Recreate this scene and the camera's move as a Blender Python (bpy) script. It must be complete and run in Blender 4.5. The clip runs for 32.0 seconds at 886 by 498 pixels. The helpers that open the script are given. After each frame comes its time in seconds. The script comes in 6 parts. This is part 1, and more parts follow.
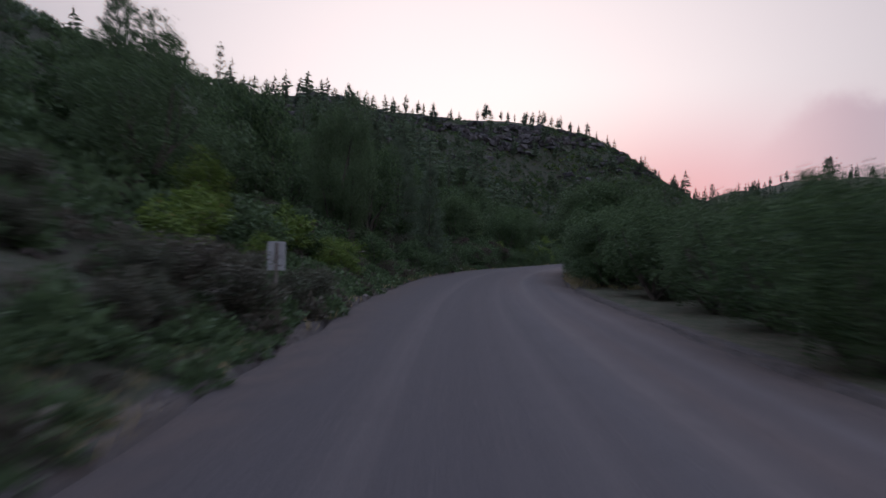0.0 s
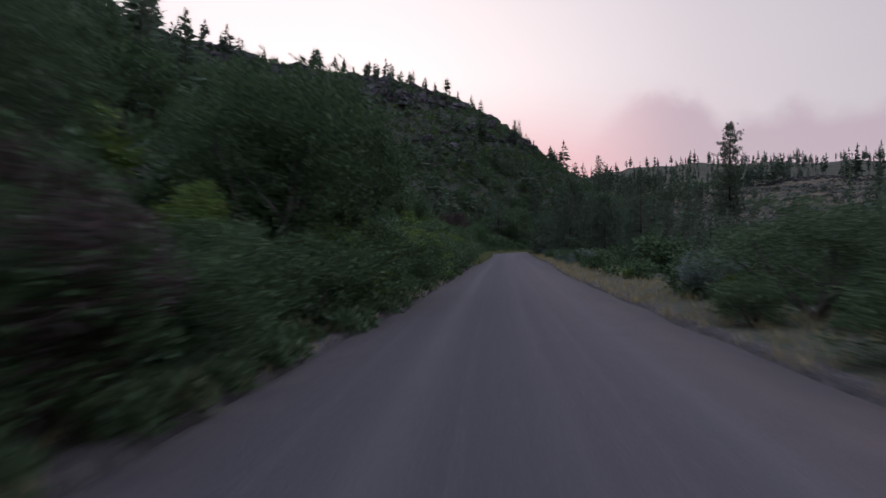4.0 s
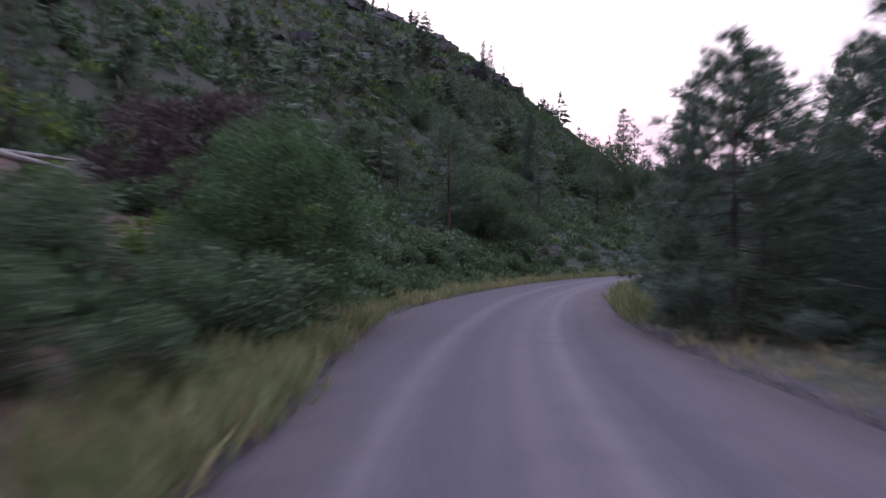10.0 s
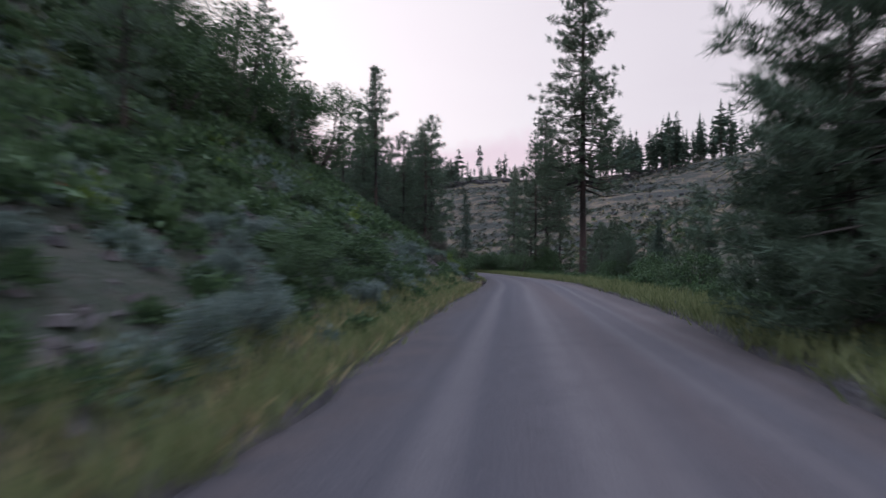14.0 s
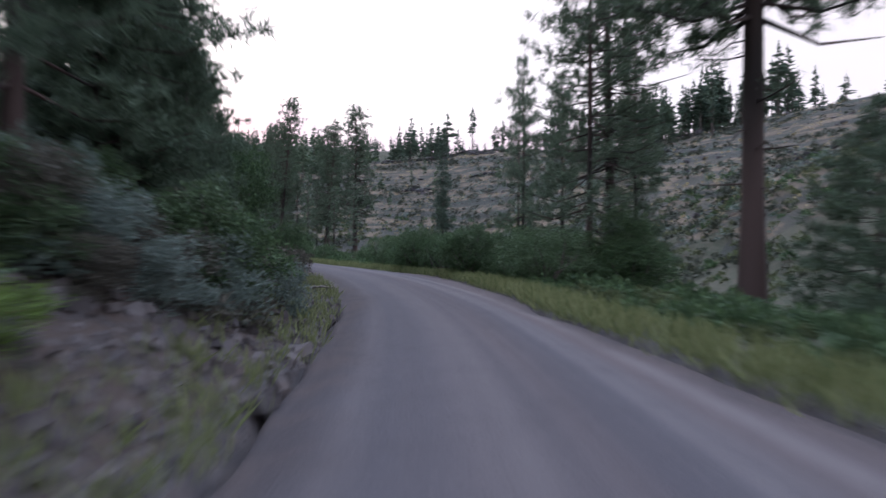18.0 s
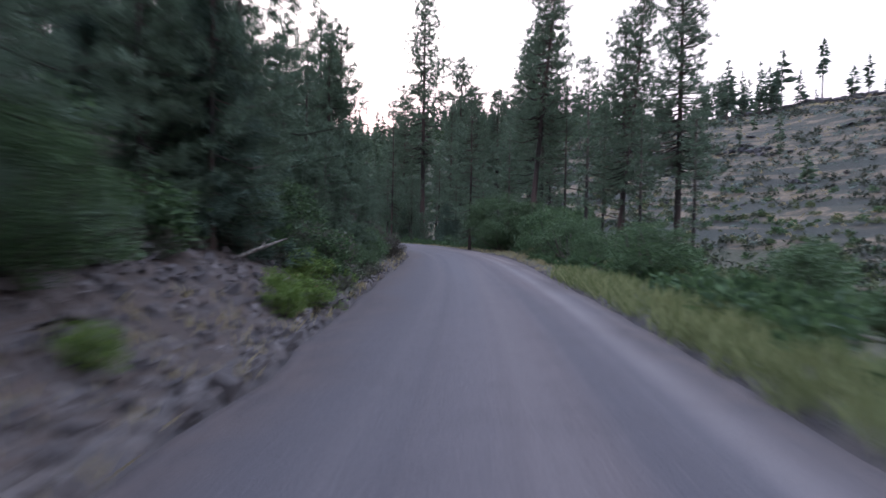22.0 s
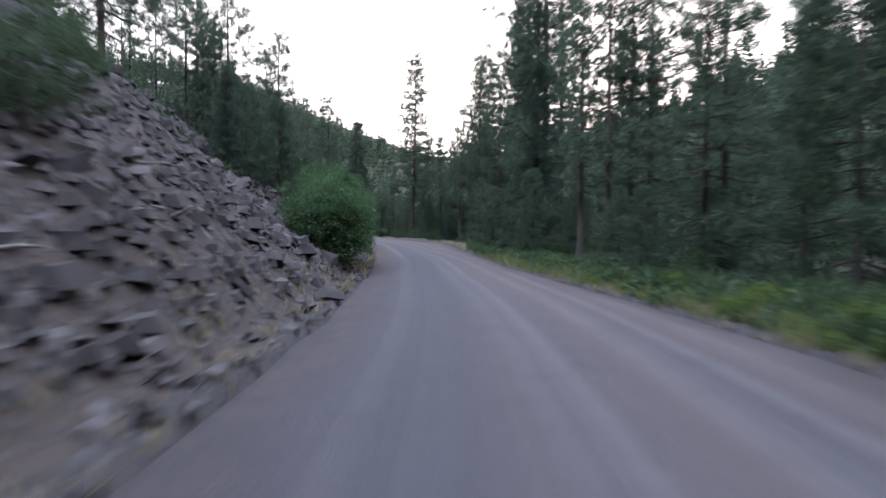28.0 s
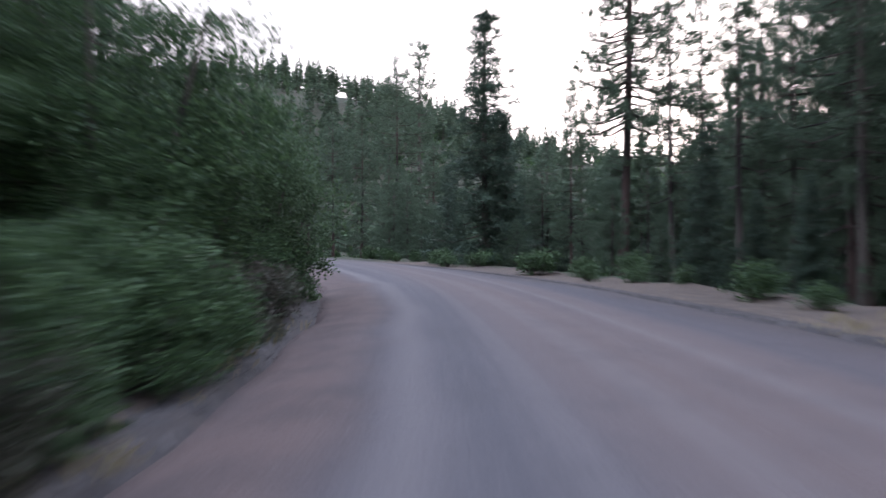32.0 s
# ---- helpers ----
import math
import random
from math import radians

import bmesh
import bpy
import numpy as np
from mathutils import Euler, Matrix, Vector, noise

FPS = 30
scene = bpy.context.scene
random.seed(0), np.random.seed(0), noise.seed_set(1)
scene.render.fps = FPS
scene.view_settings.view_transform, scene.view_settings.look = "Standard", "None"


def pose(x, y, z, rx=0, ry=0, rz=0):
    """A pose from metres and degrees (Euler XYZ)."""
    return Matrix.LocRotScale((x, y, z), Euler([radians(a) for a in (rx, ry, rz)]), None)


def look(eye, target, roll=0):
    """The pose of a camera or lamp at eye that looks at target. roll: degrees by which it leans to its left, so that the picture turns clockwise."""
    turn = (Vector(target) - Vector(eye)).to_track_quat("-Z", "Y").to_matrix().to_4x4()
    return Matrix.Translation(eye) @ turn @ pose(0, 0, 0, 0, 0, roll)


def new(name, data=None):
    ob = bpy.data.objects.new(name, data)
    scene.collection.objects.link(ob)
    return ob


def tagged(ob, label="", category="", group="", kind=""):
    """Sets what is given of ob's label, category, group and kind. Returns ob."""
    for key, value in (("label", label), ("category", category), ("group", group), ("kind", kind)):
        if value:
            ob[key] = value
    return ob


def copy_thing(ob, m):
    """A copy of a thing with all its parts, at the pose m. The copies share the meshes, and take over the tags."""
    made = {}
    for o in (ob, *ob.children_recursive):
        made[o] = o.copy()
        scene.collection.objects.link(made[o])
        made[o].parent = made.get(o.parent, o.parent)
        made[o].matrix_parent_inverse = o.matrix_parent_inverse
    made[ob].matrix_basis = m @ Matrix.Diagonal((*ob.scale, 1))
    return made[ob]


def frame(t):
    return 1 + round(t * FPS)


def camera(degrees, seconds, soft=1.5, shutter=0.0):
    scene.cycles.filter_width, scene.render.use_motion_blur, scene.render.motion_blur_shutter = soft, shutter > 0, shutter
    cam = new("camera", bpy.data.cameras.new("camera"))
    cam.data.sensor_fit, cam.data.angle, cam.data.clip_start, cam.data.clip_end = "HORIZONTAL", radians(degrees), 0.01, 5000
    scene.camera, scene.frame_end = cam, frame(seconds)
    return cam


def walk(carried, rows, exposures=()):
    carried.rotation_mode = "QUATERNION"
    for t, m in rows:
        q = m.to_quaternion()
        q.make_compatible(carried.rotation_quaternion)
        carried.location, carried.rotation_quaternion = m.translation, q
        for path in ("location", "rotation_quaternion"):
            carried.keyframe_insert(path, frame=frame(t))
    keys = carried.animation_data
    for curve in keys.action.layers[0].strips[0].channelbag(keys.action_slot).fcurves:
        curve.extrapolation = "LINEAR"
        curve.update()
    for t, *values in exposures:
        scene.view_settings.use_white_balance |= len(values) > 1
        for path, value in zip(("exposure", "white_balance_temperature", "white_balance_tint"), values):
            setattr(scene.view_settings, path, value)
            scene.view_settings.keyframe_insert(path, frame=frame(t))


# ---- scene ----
# ---------------------------------------------------------------- camera
cam = camera(66.07, 32.0, shutter=0.6)
PATH = [
    (0.0, 0.01, -0.00, -1.53, 0.10, 1.29),
    (0.5, 0.27, 8.06, -1.40, -0.29, 0.49),
    (1.0, 0.71, 16.03, -1.42, -0.93, 0.01),
    (1.5, 1.43, 23.97, -2.03, -1.24, -0.30),
    (2.0, 2.46, 31.82, -4.90, -1.09, -0.47),
    (2.5, 3.80, 39.50, -7.24, -1.17, -0.67),
    (3.0, 5.40, 46.97, -9.79, -1.02, -0.51),
    (3.5, 7.25, 54.17, -12.79, -0.69, -0.47),
    (4.0, 9.34, 61.10, -14.29, -0.41, -0.13),
    (4.5, 11.57, 67.82, -15.08, -0.28, -0.01),
    (5.0, 13.85, 74.43, -15.36, -0.38, -0.00),
    (5.5, 16.14, 81.00, -15.73, -0.53, -0.01),
    (6.0, 18.43, 87.57, -16.08, -0.59, 0.02),
    (6.5, 20.73, 94.19, -16.36, -0.55, 0.17),
    (7.0, 23.08, 100.90, -16.87, -0.39, 0.53),
    (7.5, 25.52, 107.73, -17.17, -0.23, 0.85),
    (8.0, 28.01, 114.61, -17.32, -0.05, 1.01),
    (8.5, 30.45, 121.48, -17.30, 0.18, 1.14),
    (9.0, 32.96, 128.50, -17.29, 0.25, 1.19),
    (9.5, 35.52, 135.53, -17.28, 0.48, 0.89),
    (10.0, 37.98, 142.42, -17.55, 0.69, -0.11),
    (10.5, 40.43, 149.02, -18.56, 0.82, -1.01),
    (11.0, 43.27, 155.43, -21.03, 0.59, -0.77),
    (11.5, 46.55, 161.64, -26.79, 0.72, -0.20),
    (12.0, 50.31, 167.64, -29.59, 0.78, -0.26),
    (12.5, 54.57, 173.42, -32.61, 0.68, -0.56),
    (13.0, 59.34, 178.96, -38.22, 0.63, -0.72),
    (13.5, 64.56, 184.13, -41.32, 0.77, -0.43),
    (14.0, 70.01, 188.84, -45.48, 1.03, 0.23),
    (14.5, 75.63, 193.38, -47.59, 1.34, 0.20),
    (15.0, 81.30, 197.82, -48.16, 1.19, 0.05),
    (15.5, 86.95, 202.22, -48.69, 0.96, -0.19),
    (16.0, 92.56, 206.62, -49.17, 0.62, -0.52),
    (16.5, 98.10, 211.05, -49.69, 0.30, -0.80),
    (17.0, 103.51, 215.54, -49.12, 0.36, -0.48),
    (17.5, 108.80, 220.15, -47.88, 0.21, -0.29),
    (18.0, 113.89, 224.91, -45.66, -0.06, 0.19),
    (18.5, 118.83, 229.98, -41.91, -0.51, 1.09),
    (19.0, 123.53, 235.42, -38.80, -1.11, 0.40),
    (19.5, 127.98, 241.15, -35.01, -1.42, 0.19),
    (20.0, 132.18, 247.04, -32.45, -1.73, 0.09),
    (20.5, 136.12, 253.10, -29.02, -1.83, 0.13),
    (21.0, 139.74, 259.31, -25.94, -1.69, 0.69),
    (21.5, 143.10, 265.69, -24.33, -1.67, 0.98),
    (22.0, 146.31, 272.26, -22.67, -1.48, 0.97),
    (22.5, 149.52, 279.02, -21.23, -1.24, 0.67),
    (23.0, 152.62, 285.83, -19.63, -1.33, 0.29),
    (23.5, 155.42, 292.37, -18.19, -1.27, -0.22),
    (24.0, 158.12, 298.91, -16.95, -1.19, -0.21),
    (24.5, 160.74, 305.59, -15.87, -1.13, -0.39),
    (25.0, 163.14, 312.62, -13.98, -1.05, -0.50),
    (25.5, 165.13, 319.94, -11.72, -1.41, -0.68),
    (26.0, 166.70, 327.38, -7.94, -1.14, -0.41),
    (26.5, 167.86, 334.99, -5.27, -1.30, -0.18),
    (27.0, 168.60, 342.62, -2.12, -1.18, -0.01),
    (27.5, 168.91, 350.27, 1.35, -1.24, 0.18),
    (28.0, 168.78, 357.93, 4.87, -1.60, 0.43),
    (28.5, 168.25, 365.57, 8.23, -2.07, 0.67),
    (29.0, 167.42, 373.18, 10.21, -1.69, 0.46),
    (29.5, 166.39, 380.72, 11.52, -1.17, 0.10),
    (30.0, 165.37, 388.00, 12.66, -0.79, 0.03),
    (30.5, 164.21, 395.02, 13.68, -0.61, -0.41),
    (31.0, 162.85, 401.88, 14.67, -0.35, -0.83),
    (31.5, 161.28, 408.75, 16.35, -0.27, -1.21),
    (32.0, 159.30, 415.69, 19.29, 0.39, -0.31),
]
EXPOSURES = ((0, -0.92, 6020, 14), (1, -0.75, 6000, 14), (2, -0.56, 5960, 24), (3, -0.72, 5980, 15), (4.5, -0.85, 6020, 14), (7, -0.62, 6060, 29), (9, 0.14, 6060, 36), (11, 0.15, 5920, 21), (12.5, -0.10, 5920, 21), (14, -0.18, 5980, 11),
             (17, 0.12, 5880, 11), (19, 0.40, 5880, 12), (21, 0.38, 5740, 13), (23, 0.84, 5780, 11), (24, 1.02, 5800, 11), (26, 1.15, 5920, 7), (28.5, 0.8, 5840, 7), (30.5, 1.0, 5880, 9), (32, 0.78, 5920, 10))
SKY = 1.15
walk(cam, [(t, pose(x, y, 1.5, 90 + pitch, -roll, yaw)) for t, x, y, yaw, pitch, roll in PATH], EXPOSURES)

# ---------------------------------------------------------------- sky and light
SUN_AZ, SUN_EL = 8.0, 4.0     # degrees to the right of +y, degrees up

world = bpy.data.worlds.new("dusk_sky")
scene.world = world
world.use_nodes = True


class Nodes:
    """A short way to write node trees."""

    def __init__(self, tree):
        self.tree = tree
        tree.nodes.clear()

    def add(self, kind, inputs=None):
        node = self.tree.nodes.new(kind)
        for key, value in (inputs or {}).items():
            self.put(node.inputs[key], value)
        return node

    def put(self, socket, value):
        if isinstance(value, bpy.types.NodeSocket):
            self.tree.links.new(value, socket)
        elif isinstance(value, (tuple, list)) and len(value) == 3 and socket.type == "RGBA":
            socket.default_value = (*value, 1)
        else:
            socket.default_value = value

    def math(self, op, a, b=0.0, clamp=False):
        node = self.add("ShaderNodeMath", {0: a, 1: b})
        node.operation, node.use_clamp = op, clamp
        return node.outputs[0]

    def ramp(self, value, lo, hi, a=0.0, b=1.0):
        if lo > hi:
            lo, hi, a, b = hi, lo, b, a
        node = self.add("ShaderNodeMapRange", {0: value, 1: lo, 2: hi, 3: a, 4: b})
        node.interpolation_type = "SMOOTHSTEP"
        return node.outputs[0]

    def mix(self, factor, a, b, blend="MIX"):
        node = self.add("ShaderNodeMix")
        node.data_type, node.blend_type = "RGBA", blend
        self.put(node.inputs[0], factor)
        self.put(node.inputs[6], a)
        self.put(node.inputs[7], b)
        return node.outputs[2]

    def noise(self, vector, scale, detail=4.0, rough=0.55, distortion=0.0):
        return self.add("ShaderNodeTexNoise", {"Vector": vector, "Scale": scale, "Detail": detail, "Roughness": rough, "Distortion": distortion}).outputs[0]


n = Nodes(world.node_tree)
way = n.add("ShaderNodeTexCoord").outputs["Generated"]
xyz = n.add("ShaderNodeSeparateXYZ", {0: way})
azim = n.math("ARCTAN2", xyz.outputs[0], xyz.outputs[1])      # radians to the right of +y
elev = n.math("ARCSINE", xyz.outputs[2])
puff = n.noise(way, 11.0, 5, 0.55)
wisp = n.noise(n.add("ShaderNodeMapping", {0: way, 3: (1.5, 1.5, 7)}).outputs[0], 2.2, 4, 0.5)
upper = n.mix(n.ramp(elev, 0.40, 1.05), (0.76, 0.675, 0.685), (1.75, 1.95, 2.45))
upper = n.mix(n.ramp(wisp, 0.35, 0.75, 0, 0.30), upper, (0.70, 0.60, 0.63))
# pale glow over the sun that has gone behind the hill
near_sun = n.ramp(n.math("ABSOLUTE", n.math("SUBTRACT", azim, radians(8))), 1.10, 0.1)
upper = n.mix(n.math("MULTIPLY", near_sun, n.ramp(elev, 0.80, 0.22)), upper, (1.28, 1.13, 1.08))
core = n.ramp(n.math("ABSOLUTE", n.math("SUBTRACT", azim, radians(2))), 0.62, 0.05)
upper = n.mix(n.math("MULTIPLY", core, n.ramp(elev, 0.75, 0.15)), upper, (1.80, 1.52, 1.40))
rose = n.ramp(n.math("ABSOLUTE", n.math("SUBTRACT", azim, radians(20))), 0.42, 0.0)
upper = n.mix(n.math("MULTIPLY", n.math("MULTIPLY", rose, n.ramp(elev, 0.25, 0.06)), 0.95), upper, (1.20, 0.57, 0.63))
# bank of smoke to the right of the sun
top_line = n.math("ADD", n.ramp(azim, radians(22), radians(31), 0.10, 0.212), n.ramp(azim, radians(34.5), radians(37), 0.0, -0.034))
top_line = n.math("ADD", top_line, n.math("MULTIPLY", n.math("SUBTRACT", puff, 0.5), 0.10))
bank = n.ramp(n.math("SUBTRACT", elev, top_line), 0.014, -0.034)
side = n.math("MULTIPLY", n.ramp(azim, radians(23), radians(34)), n.ramp(azim, radians(80), radians(50)))
smoke = n.mix(n.ramp(azim, radians(25), radians(36)), (1.06, 0.64, 0.68), (0.80, 0.61, 0.66))
smoke = n.mix(n.ramp(elev, 0.13, 0.02, 0, 0.5), smoke, (0.72, 0.55, 0.61))
upper = n.mix(n.math("MULTIPLY", n.math("MULTIPLY", bank, side), 0.85), upper, smoke)
below = n.mix(n.ramp(elev, -0.05, 0.0), (0.05, 0.05, 0.05), upper)
haze = n.add("ShaderNodeBackground", {0: below, 1: SKY})
clear = n.add("ShaderNodeTexSky")
clear.sky_type, clear.sun_disc, clear.sun_elevation, clear.sun_rotation = "NISHITA", False, radians(SUN_EL), radians(SUN_AZ)
blue = n.add("ShaderNodeBackground", {0: clear.outputs[0], 1: 0.015})
both = n.add("ShaderNodeAddShader", {0: haze.outputs[0], 1: blue.outputs[0]})
n.add("ShaderNodeOutputWorld", {0: both.outputs[0]})

sun = bpy.data.lights.new("low_sun", "SUN")
sun.energy, sun.angle, sun.color = 0.5, radians(14), (1.0, 0.72, 0.62)
new("low_sun", sun).matrix_world = look((300 * math.sin(radians(SUN_AZ)), 300 * math.cos(radians(SUN_AZ)), 300 * math.tan(radians(SUN_EL))), (0, 0, 0))


# ---------------------------------------------------------------- materials
def material(name):
    mat = bpy.data.materials.new(name)
    mat.use_nodes = True
    return mat, Nodes(mat.node_tree)


def finish(n, color, rough, bump=None, strength=0.3, distance=0.02, spec=0.3, shine=0.0):
    inputs = {"Base Color": color, "Roughness": rough, "Specular IOR Level": spec}
    bsdf = n.add("ShaderNodeBsdfPrincipled", inputs)
    if bump is not None:
        n.put(bsdf.inputs["Normal"], n.add("ShaderNodeBump", {"Strength": strength, "Distance": distance, "Height": bump}).outputs[0])
    out = bsdf.outputs[0]
    if shine:
        back = n.add("ShaderNodeBsdfTranslucent", {0: color})
        out = n.add("ShaderNodeMixShader", {0: shine, 1: out, 2: back.outputs[0]}).outputs[0]
    n.add("ShaderNodeOutputMaterial", {0: out})


def leaf_material(name, dark, light, tip, spots=0.0):
    """Foliage: each leaf has its own green, each plant leans to one side of the range."""
    mat, n = material(name)
    island = n.add("ShaderNodeNewGeometry").outputs["Random Per Island"]
    plant = n.add("ShaderNodeObjectInfo").outputs["Random"]
    color = n.mix(n.ramp(island, 0.0, 1.0), dark, light)
    color = n.mix(n.ramp(plant, 0.25, 1.0, 0.0, 0.55), color, tip)
    if spots:
        color = n.mix(n.ramp(island, 1.0 - spots, 1.0 - spots + 0.02), color, (0.22, 0.10, 0.05))
    finish(n, color, 0.6, spec=0.2, shine=0.33)
    return mat


def bark_material(name, dark, light):
    mat, n = material(name)
    at = n.add("ShaderNodeTexCoord").outputs["Object"]
    long = n.add("ShaderNodeMapping", {0: at, 3: (5, 5, 1)}).outputs[0]
    cells = n.add("ShaderNodeTexVoronoi")
    cells.feature = "DISTANCE_TO_EDGE"
    n.put(cells.inputs["Vector"], long)
    n.put(cells.inputs["Scale"], 1.3)
    plates = cells.outputs[0]
    color = n.mix(n.ramp(plates, 0.0, 0.15), dark, light)
    color = n.mix(n.ramp(n.noise(at, 0.6), 0.4, 0.7, 0, 0.5), color, dark)
    finish(n, color, 0.9, plates, 0.8, 0.05)
    return mat


def soil_material(name, colors, pebbles=0.0, ledges=False):
    """Bare or grown ground: two scales of blotches, crumbs and small stones."""
    mat, n = material(name)
    at = n.add("ShaderNodeTexCoord").outputs["Object"]
    broad, fine = n.noise(at, 0.09, 5, 0.6), n.noise(at, 2.2, 6, 0.65)
    color = n.mix(n.ramp(broad, 0.35, 0.65), colors[0], colors[1])
    color = n.mix(n.ramp(fine, 0.42, 0.68), color, colors[2])
    height = n.math("ADD", n.math("MULTIPLY", fine, 0.7), n.noise(at, 14, 3, 0.7))
    if ledges:      # level bands of sage and rock between the straw
        band = n.noise(n.add("ShaderNodeMapping", {0: at, 3: (0.022, 0.022, 0.42)}).outputs[0], 1.0, 4, 0.55, 0.4)
        color = n.mix(n.ramp(band, 0.49, 0.55, 0, 0.92), color, (0.024, 0.027, 0.023))
        tufts = n.noise(n.add("ShaderNodeMapping", {0: at, 3: (0.16, 0.16, 0.5)}).outputs[0], 1.0, 4, 0.6)
        color = n.mix(n.ramp(tufts, 0.48, 0.56, 0, 0.82), color, (0.027, 0.031, 0.025))
    if pebbles:
        cell = n.add("ShaderNodeTexVoronoi", {"Vector": at, "Scale": 4.5})
        stone = n.ramp(cell.outputs["Distance"], 0.45, 0.3)
        tone = n.mix(n.ramp(cell.outputs["Color"], 0.2, 0.8), (0.055, 0.052, 0.056), (0.135, 0.122, 0.120))
        color = n.mix(n.math("MULTIPLY", stone, pebbles), color, tone)
        height = n.math("ADD", height, n.math("MULTIPLY", stone, 1.2))
    finish(n, color, 0.95, height, 0.6, 0.08)
    return mat


M_NEEDLE = leaf_material("pine_needles", (0.058, 0.086, 0.056), (0.118, 0.162, 0.104), (0.102, 0.142, 0.098))
M_FIR = leaf_material("fir_needles", (0.040, 0.062, 0.046), (0.082, 0.118, 0.082), (0.070, 0.104, 0.078))
M_DARKLEAF = leaf_material("shrub_leaves", (0.034, 0.060, 0.030), (0.084, 0.136, 0.056), (0.094, 0.136, 0.073))
M_MIDGREEN = leaf_material("oak_leaves", (0.038, 0.074, 0.032), (0.092, 0.160, 0.060), (0.088, 0.150, 0.062))
M_BRIGHT = leaf_material("bright_shrub_leaves", (0.060, 0.104, 0.024), (0.148, 0.210, 0.048), (0.122, 0.184, 0.042), 0.02)
M_OLIVE = leaf_material("olive_shrub_leaves", (0.050, 0.066, 0.030), (0.108, 0.130, 0.060), (0.118, 0.126, 0.062))
M_SLOPE = leaf_material("slope_shrub_leaves", (0.030, 0.036, 0.026), (0.066, 0.074, 0.052), (0.050, 0.060, 0.042))
M_SAGE = leaf_material("sage_leaves", (0.085, 0.120, 0.100), (0.180, 0.225, 0.190), (0.160, 0.190, 0.170))
M_BRUSH = leaf_material("dry_brush_twigs", (0.056, 0.054, 0.042), (0.120, 0.108, 0.088), (0.080, 0.098, 0.066))
M_RED = leaf_material("rust_red_leaves", (0.050, 0.038, 0.036), (0.086, 0.060, 0.055), (0.076, 0.062, 0.053))
M_GRASS = leaf_material("verge_grass", (0.112, 0.136, 0.054), (0.232, 0.250, 0.118), (0.172, 0.198, 0.088))
M_STRAW = leaf_material("dry_grass", (0.200, 0.165, 0.085), (0.400, 0.340, 0.190), (0.300, 0.260, 0.140))
M_BARK = bark_material("pine_bark", (0.020, 0.016, 0.015), (0.068, 0.046, 0.041))
M_GREYBARK = bark_material("grey_bark", (0.030, 0.026, 0.024), (0.100, 0.085, 0.075))
M_DEADWOOD = bark_material("bleached_wood", (0.09, 0.08, 0.072), (0.24, 0.215, 0.195))
M_HILL = soil_material("hillside_soil", ((0.022, 0.029, 0.016), (0.030, 0.035, 0.020), (0.042, 0.040, 0.028)), 0.15)
M_CUT = soil_material("cut_bank_soil", ((0.048, 0.036, 0.031), (0.064, 0.047, 0.040), (0.035, 0.029, 0.027)), 0.5)
M_DRY = soil_material("dry_grass_slope", ((0.150, 0.112, 0.074), (0.104, 0.080, 0.056), (0.052, 0.047, 0.035)), 0.1, True)
M_FLOOR = soil_material("valley_soil", ((0.034, 0.042, 0.024), (0.050, 0.052, 0.032), (0.078, 0.066, 0.048)), 0.1)
M_SCAR = soil_material("washed_red_soil", ((0.120, 0.066, 0.050), (0.092, 0.056, 0.046), (0.070, 0.050, 0.044)), 0.4)
M_EDGE = soil_material("gravel_verge", ((0.056, 0.049, 0.049), (0.044, 0.039, 0.040), (0.070, 0.058, 0.054)), 0.5)
M_SHOULDER = soil_material("sandy_shoulder", ((0.092, 0.069, 0.056), (0.074, 0.057, 0.048), (0.116, 0.086, 0.066)), 0.3)


def rock_material(name, dark, light, rust):
    mat, n = material(name)
    at = n.add("ShaderNodeTexCoord").outputs["Object"]
    luck = n.add("ShaderNodeObjectInfo").outputs["Random"]
    island = n.add("ShaderNodeNewGeometry").outputs["Random Per Island"]
    grain = n.noise(at, 3.0, 8, 0.7)
    color = n.mix(n.ramp(n.math("FRACT", n.math("ADD", luck, island)), 0, 1), dark, light)
    color = n.mix(n.ramp(grain, 0.5, 0.75, 0, 0.7), color, rust)
    finish(n, color, 0.9, grain, 0.7, 0.04)
    return mat


M_ROCK = rock_material("basalt", (0.040, 0.035, 0.036), (0.108, 0.094, 0.092), (0.085, 0.062, 0.052))
M_DARKROCK = rock_material("weathered_ledge_rock", (0.034, 0.034, 0.040), (0.085, 0.080, 0.086), (0.070, 0.055, 0.050))
M_PALEROCK = rock_material("pale_stone", (0.30, 0.27, 0.25), (0.45, 0.41, 0.38), (0.25, 0.19, 0.15))


